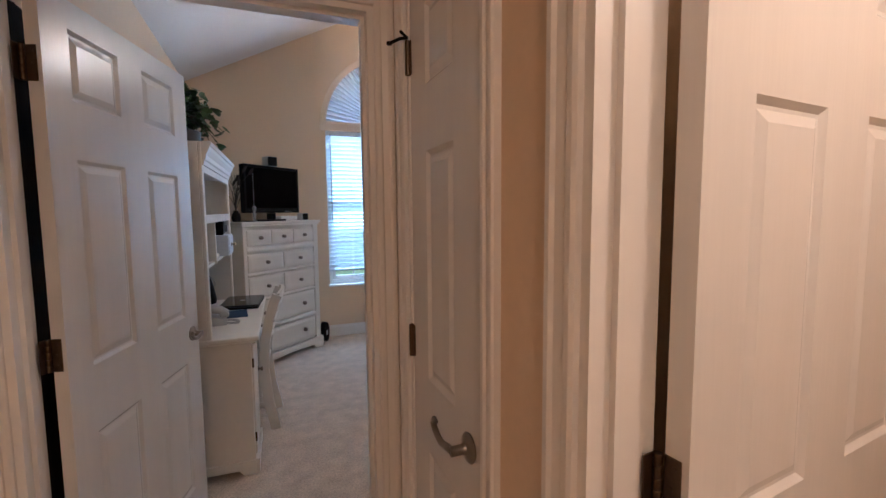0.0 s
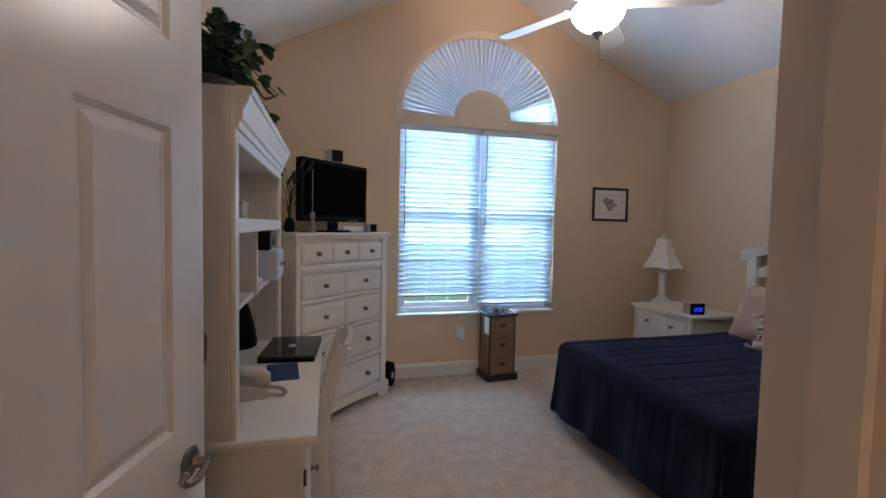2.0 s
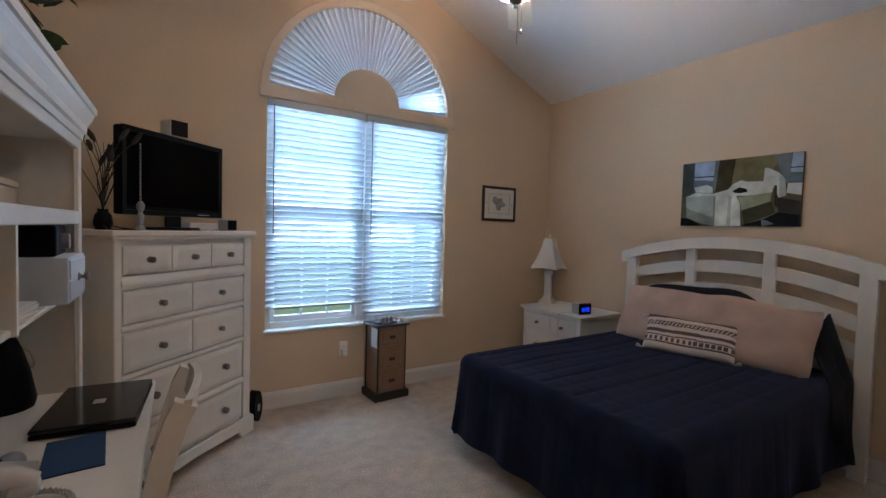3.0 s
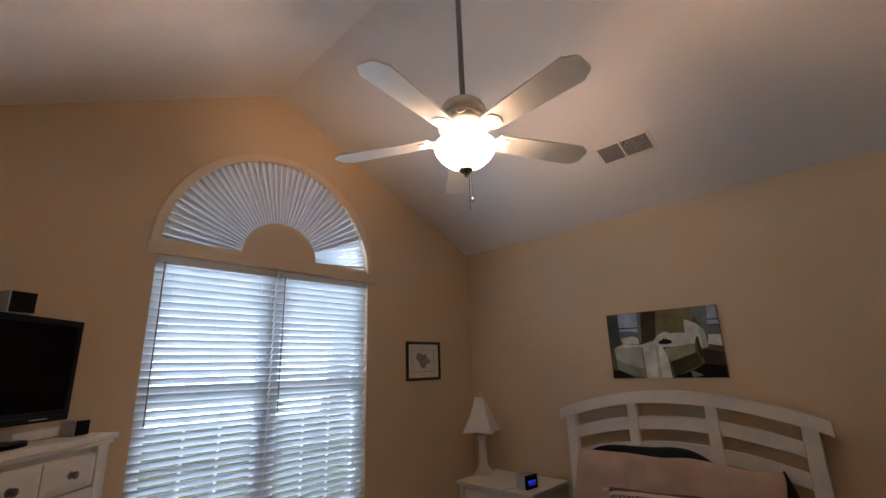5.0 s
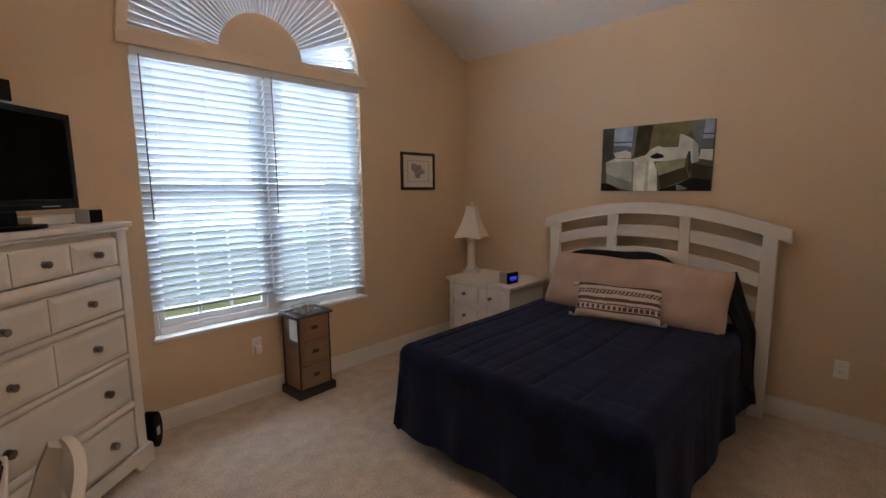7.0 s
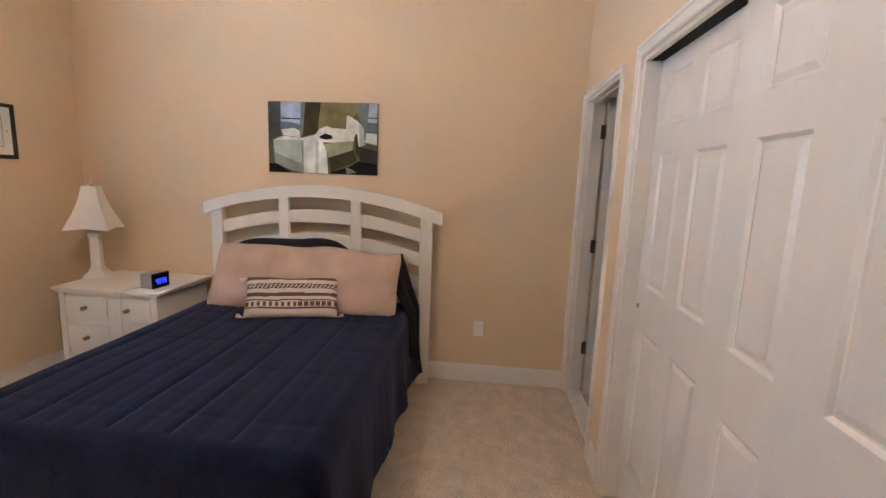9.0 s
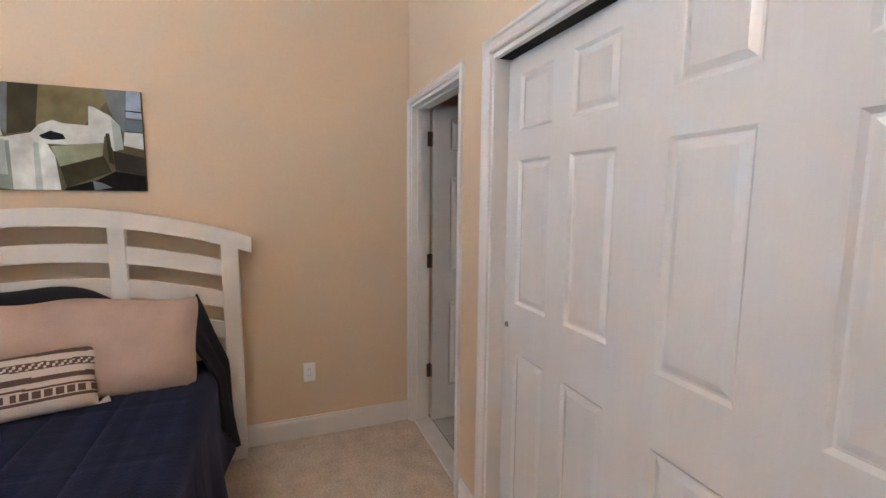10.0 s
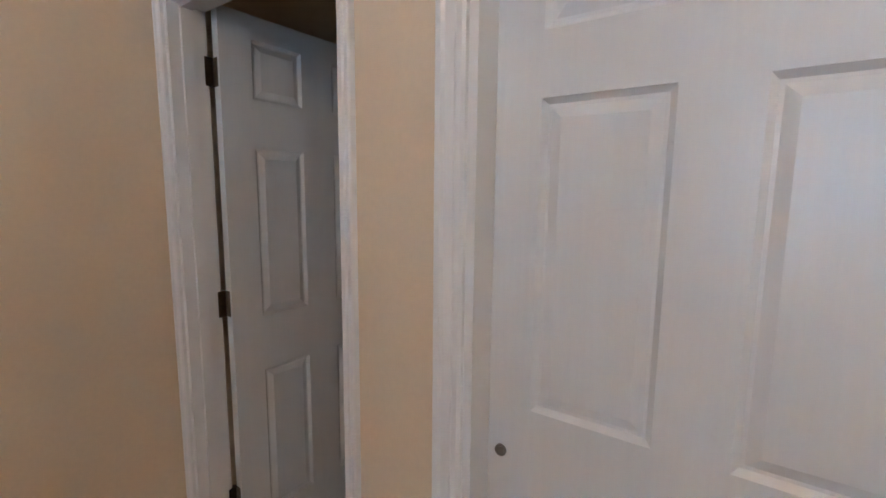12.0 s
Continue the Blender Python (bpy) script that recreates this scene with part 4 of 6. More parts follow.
# ---- pillows ----
def pillow(name, m, mesh, mat, label, category="pillow"):
    ob = part(name, mesh, mat, smooth=True)
    ob.matrix_basis = m
    return tagged(ob, label, category)


pillow("navy_pillow", pose(3.765, 3.66, 0.795, 18, 0, 90), pillow_mesh(1.02, 0.54, 0.17, 3, n=34, power=3, soft=0.42), NAVY, "navy blue pillow standing behind the long pink pillow")
long_pillow = pillow("body_pillow", pose(3.585, 3.485, 0.80, 27, 0, 90), pillow_mesh(1.30, 0.455, 0.20, 5, n=40, power=4, pinch=0.05, soft=0.10), PINK, "long dusty pink body pillow leaning on the headboard")
cushion = thing("lumbar_cushion", pose(3.385, 3.475, 0.735, 30, 0, 104), "small cream and brown striped knit cushion with tassels", "cushion")
cover = part("cover", pillow_mesh(0.56, 0.255, 0.12, 11, n=64, power=5, pinch=0.05), CREAM, cushion, smooth=True)
me = cover.data
me.materials.append(BROWN)
for f in me.polygons:
    z = f.center.z
    x = f.center.x
    saw = ((x + z * 0.8) / 0.024) % 1
    if z > 0.098 or (abs(z - 0.058) < 0.015 and (saw < 0.62 or abs(z - 0.058) > 0.011)) or abs(z - 0.006) < 0.011 or abs(z + 0.027) < 0.004 \
            or (abs(z + 0.050) < 0.014 and (x / 0.034) % 1 < 0.6) or abs(z + 0.073) < 0.005:
        f.material_index = 1
for sx in (-1, 1):
    for sz in (-1, 1):
        bm = lathe(bmesh.new(), [(0, 0), (0.006, 0.002), (0.005, 0.012), (0.011, 0.02), (0.014, 0.04), (0.0, 0.042)], pose(sx * 0.272, 0, sz * 0.122, 0, 90 * sx + sz * 20 * sx, 0), 8)
        part("tassel", bm, CREAM, cushion, smooth=True)

# navy blanket folded down beside the pillows
bm = bmesh.new()
n, k2 = 18, 14
g = []
for i in range(n + 1):
    s = i / n
    row = []
    for j in range(k2 + 1):
        v = j / k2
        x = 3.585 + 0.275 * v - 0.03 * s
        wav = 0.022 * math.sin(v * 11 + s * 2) + 0.02 * noise.noise((v * 4, s * 4, 2))
        y = 2.90 - 0.10 * min(1, s * 2.2) - 0.05 * s + wav * s
        z = 0.96 - 0.86 * s * (0.72 + 0.28 * v) + 0.03 * noise.noise((v * 3, s * 3, 8)) - 0.16 * (1 - v) * (1 - s)
        row.append(bm.verts.new((x, y, max(z, 0.012))))
    g.append(row)
for i in range(n):
    for j in range(k2):
        bm.faces.new((g[i][j], g[i + 1][j], g[i + 1][j + 1], g[i][j + 1]))
blanket = part("navy_blanket", bm, NAVY, smooth=True)
sol = blanket.modifiers.new("thick", "SOLIDIFY")
sol.thickness = 0.012
tagged(blanket, "dark navy blanket draped over the side of the bed", "blanket")

# ---- nightstand ----
stand = thing("nightstand", pose(3.395, 5.115, 0, 0, 0, -90), "cream painted nightstand with small dark knobs", "nightstand")
# local x runs along the front, y into the wall
W, D, H = 0.745, 0.555, 0.70
bm = boxed(0.0, W, 0.0, D, H - 0.024, H, bevel=0.006, seg=3)
box(bm, 0.014, W - 0.014, 0.014, D - 0.01, H - 0.040, H - 0.0245, bevel=0.005)
part("top", bm, FURN, stand)
bm = boxed(0.028, W - 0.028, 0.042, D - 0.012, 0.06, H - 0.040)
box(bm, 0.026, 0.070, 0.026, 0.07, 0.0, H - 0.0405, bevel=0.004), box(bm, W - 0.070, W - 0.026, 0.026, 0.07, 0.0, H - 0.0405, bevel=0.004)
part("body", bm, FURN, stand)
for z0, z1 in ((0.49, 0.645), (0.28, 0.45), (0.085, 0.25)):
    drawer = part("drawer", boxed(0.074, W - 0.074, 0.032, 0.0415, z0, z1, bevel=0.002), FURN, stand)
    half_w = (W - 0.148) / 2
    for k in (0, 1):
        drawer_front(drawer, 0.077 + half_w * k, 0.071 + half_w * (k + 1), 0.0315, z0 + 0.004, z1 - 0.004, name="drawer_field")
        knob(drawer, 0.074 + half_w * (k + 0.5), 0.0195, (z0 + z1) / 2, 0.014)
part("skirt", boxed(0.0705, W - 0.0705, 0.034, 0.06, 0.035, 0.075, bevel=0.003), FURN, stand)

# ---- table lamp ----
SHADE = material("ivory_lamp_shade", (0.74, 0.70, 0.64), 0.9, grain=0.03, grain_size=200, bump=0.2, bump_size=300)
table_lamp = thing("table_lamp", pose(3.715, 5.065, 0.70, 0, 0, 20) @ Matrix.Diagonal((1, 1, 1.04, 1)), "white table lamp with a square bell shade, off", "lamp")
bm = bmesh.new()
def square_lathe(bm, prof):
    rings = [[bm.verts.new((sx * r, sy * r, z)) for sx, sy in ((-1, -1), (1, -1), (1, 1), (-1, 1))] for r, z in prof]
    for a, b in zip(rings, rings[1:]):
        for k in range(4):
            bm.faces.new((a[k], a[(k + 1) % 4], b[(k + 1) % 4], b[k]))
    bm.faces.new(rings[0][::-1]), bm.faces.new(rings[-1])
square_lathe(bm, [(0.068, 0.0), (0.068, 0.018), (0.060, 0.026), (0.050, 0.034), (0.038, 0.055), (0.030, 0.075), (0.028, 0.10), (0.025, 0.27), (0.033, 0.285), (0.036, 0.30), (0.030, 0.315), (0.012, 0.325)])
part("base", bm, FURN, table_lamp)
part("stem", tube(bmesh.new(), [(0, 0, 0.325), (0, 0, 0.632)], 0.005, 8), NICKEL, table_lamp)
bm = bmesh.new()
prof = [(0.134, 0.345), (0.113, 0.385), (0.091, 0.435), (0.071, 0.495), (0.055, 0.555), (0.043, 0.620)]
outer = []
for r, z in prof:
    ring = []
    for sx, sy, cx, cy in ((-1, -1, 0, -1), (1, -1, 1, 0), (1, 1, 0, 1), (-1, 1, -1, 0)):
        ring.append((sx * r, sy * r, z - 0.012 * (z < 0.35)))
        ring.append((cx * r * 0.97, cy * r * 0.97, z))
    outer.append([bm.verts.new(p) for p in ring])
for a, b in zip(outer, outer[1:]):
    for k in range(8):
        bm.faces.new((a[k], a[(k + 1) % 8], b[(k + 1) % 8], b[k]))
shade = part("shade", bm, SHADE, table_lamp, "ivory fabric bell shade")
m = shade.modifiers.new("thick", "SOLIDIFY")
m.thickness = 0.003
part("finial", lathe(bmesh.new(), [(0, 0), (0.008, 0), (0.005, 0.01), (0.011, 0.02), (0.007, 0.032), (0, 0.044)], pose(0, 0, 0.628), 12), FURN, table_lamp, smooth=True)

# ---- alarm clock ----
PHONE = material("light_grey_phone", (0.46, 0.45, 0.44), 0.4, grain=0.03, grain_size=60)
BLUE = material("blue_display", (0.03, 0.06, 1.0), 0.4, emit=1.6)
GREY = material("grey_plastic", (0.22, 0.22, 0.23), 0.45, grain=0.05, grain_size=60)
clock = thing("alarm_clock", pose(3.555, 4.50, 0.70, 0, 0, -6), "black and grey cube alarm clock with a blue lit display", "clock")
part("case", boxed(-0.066, 0.066, -0.030, 0.06, 0.0, 0.098, bevel=0.010, seg=3), PHONE, clock, "pale grey plastic case")
part("front", boxed(-0.068, 0.068, -0.0455, -0.0305, 0.0, 0.100, bevel=0.006, seg=2), BLACK, clock, "black plastic front")
part("display", boxed(-0.054, 0.054, -0.0468, -0.0455, 0.012, 0.082, bevel=0.0004), SCREEN, clock, "dark glossy display window")
for k, x in enumerate((-0.036, -0.016, 0.010, 0.030)):
    bm = bmesh.new()
    for dx, z, w, h in ((0, 0.062, 0.013, 0.003), (0, 0.046, 0.013, 0.003), (0, 0.030, 0.013, 0.003), (-0.007, 0.054, 0.003, 0.013), (0.007, 0.038, 0.003, 0.013), (0.007, 0.054, 0.003, 0.013)):
        box(bm, x + dx - w / 2, x + dx + w / 2, -0.0476, -0.0470, z - h / 2, z + h / 2)
    part("digit", bm, BLUE, clock, "blue lit digit")
cord = [(3.52, 4.54, 0.706), (3.47, 4.58, 0.704), (3.425, 4.60, 0.704), (3.388, 4.605, 0.700), (3.380, 4.607, 0.66), (3.380, 4.61, 0.45), (3.383, 4.61, 0.10)]
tagged(part("power_cord", tube(bmesh.new(), cord, 0.0022, 6), PHONE, smooth=True), "thin pale grey cord hanging over the nightstand edge", "cord")

# ---- small drawer tower below the window ----
MAT = material("ivory_mat_board", (0.72, 0.70, 0.66), 0.85, grain=0.02, grain_size=80)
WOVEN = material("brown_woven_drawer", (0.27, 0.17, 0.11), 0.8, grain=0.16, grain_size=120, stain=0.1, stain_size=9, bump=0.7, bump_size=160, stretch=(1, 1, 2.5))
ESPRESSO = material("espresso_wood", (0.022, 0.016, 0.013), 0.45, grain=0.2, grain_size=40, stretch=(1, 6, 6))
SLATE = material("slate_top", (0.09, 0.10, 0.12), 0.25, grain=0.12, grain_size=30, stain=0.1)
tower = thing("drawer_tower", pose(1.892, 5.128, 0, 0, 0, 3.2), "small brown three-drawer tower with a dark base and slate top", "drawer unit")
part("base", boxed(-0.012, 0.302, -0.012, 0.240, 0.0, 0.062, bevel=0.006, seg=2), ESPRESSO, tower)
part("body", boxed(0.020, 0.270, 0.016, 0.224, 0.0625, 0.60), WOVEN, tower)
for z in (0.068, 0.248, 0.428):
    drawer = drawer_front(tower, 0.028, 0.262, 0.0155, z, z + 0.172, WOVEN, 0.010)
    bm = boxed(0.118, 0.172, 0.004, 0.0075, z + 0.073, z + 0.103, bevel=0.002)
    box(bm, 0.124, 0.166, -0.008, 0.004, z + 0.092, z + 0.100, bevel=0.002)
    part("pull", bm, ESPRESSO, drawer, "dark cup pull")
for x in (0.018, 0.272):
    for y in (0.012, 0.228):
        part("post", tube(bmesh.new(), [(x, y, 0.062), (x, y, 0.60)], 0.006, 8), ESPRESSO, tower)
part("side_card", boxed(0.0145, 0.0192, 0.03, 0.13, 0.43, 0.585, bevel=0.001), MAT, tower, "white card against the side")
part("top", boxed(-0.008, 0.298, -0.010, 0.238, 0.600, 0.622, bevel=0.005, seg=2), SLATE, tower, "dark slate top")
# small chrome trinket tray
tray = thing("trinket_tray", pose(2.025, 5.24, 0.622, 0, 0, 14), "small chrome wire tray with trinkets", "tray")
CHROME = material("chrome", (0.75, 0.76, 0.78), 0.12, 1.0, grain=0.03)
part("plate", boxed(-0.085, 0.085, -0.055, 0.055, 0.006, 0.010, bevel=0.002), CHROME, tray)
for sx in (-0.08, 0.08):
    for sy in (-0.05, 0.05):
        part("foot", lathe(bmesh.new(), [(0, 0), (0.005, 0), (0.004, 0.006), (0, 0.0062)], pose(sx, sy, 0), 8), CHROME, tray)
bm = bmesh.new()
for z, f in ((0.030, 1.0), (0.048, 1.04)):
    tube(bm, [(-0.085 * f, -0.055 * f, z), (0.085 * f, -0.055 * f, z), (0.085 * f, 0.055 * f, z), (-0.085 * f, 0.055 * f, z), (-0.085 * f, -0.055 * f, z)], 0.0022, 6)
for k in range(7):
    x = -0.085 + 0.17 * k / 6
    for y in (-0.055, 0.055):
        tube(bm, [(x, y, 0.008), (x * 1.04, y * 1.04, 0.049)], 0.0016, 5)
part("rim", bm, CHROME, tray)
for x, y, r in ((-0.04, 0.0, 0.020), (0.012, 0.015, 0.016), (0.046, -0.012, 0.018)):
    part("trinket", lathe(bmesh.new(), [(0, 0.0102), (r, 0.0102), (r * 1.1, 0.024), (r * 0.6, 0.034), (r * 0.7, 0.040), (0, 0.044)], pose(x, y, 0), 12), NICKEL, tray, smooth=True)

# ---- ceiling fan ----
FANW = material("white_fan_paint", (0.74, 0.71, 0.66), 0.35, grain=0.02, grain_size=20)
BOWL = material("frosted_lamp_glass", (1.0, 0.80, 0.56), 0.4, emit=42)
FX, FY = 1.773, 3.455
fan = thing("ceiling_fan", pose(FX, FY, 2.40), "white five-blade ceiling fan with a lit glass bowl", "ceiling fan")
part("canopy", lathe(bmesh.new(), [(0, 0), (0.035, 0.0), (0.055, 0.02), (0.068, 0.06), (0.068, 0.075), (0, 0.075)], pose(0, 0, RIDGE_Z - 2.40 - 0.085), 24), FANW, fan, smooth=True)
part("rod", tube(bmesh.new(), [(0, 0, 0.33), (0, 0, RIDGE_Z - 2.40 - 0.08)], 0.0125, 12), GREY, fan, smooth=True)
part("motor", lathe(bmesh.new(), [(0, 0.382), (0.022, 0.382), (0.030, 0.372), (0.062, 0.362), (0.090, 0.342), (0.101, 0.322), (0.102, 0.314), (0.094, 0.308), (0, 0.308)], None, 36), FANW, fan, smooth=True)
part("motor_ring", lathe(bmesh.new(), [(0, 0.3075), (0.086, 0.3075), (0.092, 0.302), (0.090, 0.296), (0.078, 0.292), (0.074, 0.276), (0, 0.276)], None, 36), FANW, fan, "white stepped ring under the motor", smooth=True)
collar = part("collar", lathe(bmesh.new(), [(0, 0.2755), (0.084, 0.2755), (0.104, 0.262), (0.115, 0.243), (0.113, 0.226), (0.096, 0.206), (0.074, 0.196), (0, 0.196)], None, 40), FANW, fan, "white moulded collar with scrolls", smooth=True)
for k in range(10):
    bm = tube(bmesh.new(), [(0.104, -0.026, 0.2635), (0.1135, -0.017, 0.249), (0.1145, -0.006, 0.241), (0.116, 0.004, 0.243), (0.114, 0.014, 0.252), (0.106, 0.020, 0.262)], 0.0038, 6)
    scroll = part("scroll", bm, FANW, collar, smooth=True)
    scroll.matrix_basis = pose(0, 0, 0, 0, 0, 36 * k)
part("switch_cup", lathe(bmesh.new(), [(0, 0.1955), (0.060, 0.1955), (0.060, 0.188), (0.048, 0.176), (0.042, 0.166), (0, 0.164)], None, 32), FANW, fan, smooth=True)
bm = lathe(bmesh.new(), [(0, 0.037), (0.022, 0.038), (0.050, 0.045), (0.082, 0.062), (0.110, 0.088), (0.127, 0.112), (0.133, 0.134), (0.130, 0.150), (0.118, 0.160), (0.114, 0.158)], None, 40)
bmesh.ops.delete(bm, geom=[f for f in bm.faces if len(f.verts) > 4], context="FACES_ONLY")
part("light_bowl", bm, BOWL, fan, "lit frosted glass bowl, open at the top", smooth=True)
part("finial", lathe(bmesh.new(), [(0, 0.037), (0.030, 0.037), (0.032, 0.030), (0.020, 0.018), (0.010, 0.012), (0.008, 0.0), (0, -0.002)], None, 20), NICKEL, fan, smooth=True)
for x, y, z0, z1, kind in ((0.006, -0.010, 0.010, -0.155, 0), (0.040, 0.004, 0.036, -0.085, 1)):
    bm = tube(bmesh.new(), [(x, y, z0), (x, y, z1)], 0.0018, 6)
    if kind:
        lathe(bm, [(0, 0), (0.006, 0.004), (0.007, 0.012), (0.003, 0.022), (0, 0.023)], pose(x, y, z1 - 0.018), 10)
    part("pull_chain", bm, NICKEL, fan)
half_blade = [(0.152, 0.022), (0.160, 0.050), (0.30, 0.059), (0.50, 0.067), (0.578, 0.070), (0.586, 0.060), (0.598, 0.053), (0.612, 0.046), (0.622, 0.030)]
blade_out = [(x, -y) for x, y in half_blade] + half_blade[::-1]
for k in range(5):
    a = 46 + 72 * k
    arm_bm = bmesh.new()
    prism(arm_bm, [(0.085, -0.016), (0.13, -0.022), (0.16, -0.046), (0.205, -0.034), (0.222, 0.0), (0.205, 0.034), (0.16, 0.046), (0.13, 0.022), (0.085, 0.016)], -0.004, 0.0)
    arm = part("blade_arm", arm_bm, FANW, fan)
    arm.matrix_basis = pose(0, 0, 0.180, 0, 0, a) @ pose(0, 0, 0, -11)
    bm = prism(bmesh.new(), blade_out, 0.0005, 0.0075)
    part("blade", bm, FANW, arm)
    for x, y in ((0.178, -0.030), (0.178, 0.030), (0.206, 0.0)):
        part("screw", lathe(bmesh.new(), [(0, -0.0065), (0.004, -0.006), (0.005, -0.0042), (0, -0.004)], pose(x, y, 0), 8), BRONZE, arm)

# ---- ceiling vent ----
slope = math.degrees(math.atan((RIDGE_Z - EAVE_E) / (EAST - RIDGE_X)))
vent = thing("ceiling_vent", pose(3.372, 3.344, ceil_z(3.372), 0, 0, 0) @ pose(0, 0, 0, 0, slope, 0), "white ceiling vent with grey louvres, half closed", "vent")
# dark sheet paints the shade inside the duct
part("backing", boxed(-0.075, 0.075, -0.175, 0.175, -0.004, -0.0005), GAP_SHADE, vent, "dark sheet standing in for the shade of the duct opening")
part("frame", sweep(bmesh.new(), [(-0.075, -0.17), (0.075, -0.17), (0.075, 0.17), (-0.075, 0.17)], [(0.0, 0.0), (0.0, -0.012), (-0.022, -0.006), (-0.022, 0.0)], None, True), FANW, vent)
part("mullion", boxed(-0.075, 0.075, 0.008, 0.020, -0.012, -0.004), FANW, vent)
part("damper", boxed(-0.07, 0.07, 0.022, 0.166, -0.0085, -0.0055), GREY, vent, "closed grey damper")
slat_bm = boxed(-0.0012, 0.0012, -0.085, 0.085, -0.006, 0.006)
slat = part("slat", slat_bm, FANW, vent)
for k in range(11):
    s = slat if k == 0 else shared("slat", slat.data, vent, Matrix.Identity(4))
    s.matrix_basis = pose(-0.066 + 0.0132 * k, -0.08, -0.010, 0, 38, 0)

# ---- pictures ----
def flat(name, pts, depth, mat, parent, m, label=""):
    return part(name, prism(bmesh.new(), pts, 0, depth, m), mat, parent, label)


INK = material("black_frame_wood", (0.018, 0.015, 0.013), 0.35, grain=0.15, grain_size=30)
SKETCH = material("grey_print", (0.30, 0.28, 0.27), 0.85, grain=0.25, grain_size=40, stain=0.2, stain_size=25)
frame_thing = thing("framed_print", pose(3.318, NORTH, 1.680), "black framed print in a white mat", "picture")
pf = plane_y(0, -1)
part("frame", sweep(bmesh.new(), [(-0.212, -0.172), (0.212, -0.172), (0.212, 0.172), (-0.212, 0.172)], [(0.0, 0.0), (0.0, 0.016), (0.006, 0.022), (0.018, 0.022), (0.024, 0.014), (0.024, 0.0)], pf, True), INK, frame_thing)
flat("mat", [(-0.188, -0.148), (0.188, -0.148), (0.188, 0.148), (-0.188, 0.148)], 0.008, MAT, frame_thing, pf)
bm = sweep(bmesh.new(), [(-0.135, -0.098), (0.135, -0.098), (0.135, 0.098), (-0.135, 0.098)], [(0.0, 0.0082), (0.0, 0.0095), (0.004, 0.0095), (0.004, 0.0082)], pf, True)
part("line_border", bm, SKETCH, frame_thing)
flat("print_shape", [(-0.085, 0.065), (-0.05, 0.075), (-0.02, 0.055), (0.03, 0.06), (0.045, 0.02), (0.085, 0.005), (0.075, -0.02), (0.03, -0.03), (0.01, -0.07), (-0.035, -0.06), (-0.05, -0.01), (-0.09, 0.02)], 0.0102, SKETCH, frame_thing, pf, "grey blurred drawing")
for x, z in ((0, 0.122), (0, -0.122), (-0.16, 0), (0.16, 0)):
    flat("mark", [(x - 0.005, z - 0.005), (x + 0.005, z - 0.005), (x + 0.005, z + 0.005), (x - 0.005, z + 0.005)], 0.0092, SKETCH, frame_thing, pf)

# unframed canvas over the bed: a room painted in flat fields
def paint(name, color):
    return material(name, color, 0.85, grain=0.12, grain_size=26, stain=0.30, stain_size=7, bump=0.15, bump_size=200, spec=0.15)


canvas = thing("canvas_picture", pose(EAST, 3.506, 1.737), "unframed canvas picture of a white bed by a window", "picture")
pc2 = plane_x(0, -1)
part("canvas", boxed(-0.020, -0.0005, -0.398, 0.398, -0.247, 0.247, bevel=0.002), paint("canvas_olive", (0.125, 0.115, 0.070)), canvas)
PAINTS = dict(sky=paint("painted_sky", (0.36, 0.45, 0.60)), shadow=paint("painted_shadow", (0.055, 0.05, 0.028)), linen=paint("painted_linen", (0.66, 0.69, 0.65)), sheet=paint("painted_sheet", (0.43, 0.49, 0.46)), green=paint("painted_green", (0.26, 0.31, 0.27)), dark=paint("painted_dark", (0.010, 0.011, 0.013)),
              hill=paint("painted_grey_blue", (0.13, 0.17, 0.21)), brown=paint("painted_brown", (0.045, 0.042, 0.034)), olive=paint("painted_olive", (0.21, 0.185, 0.095)), drape=paint("painted_drape", (0.07, 0.085, 0.085)), drape2=paint("painted_light_drape", (0.17, 0.20, 0.21)), side=paint("painted_moss", (0.33, 0.36, 0.24)))
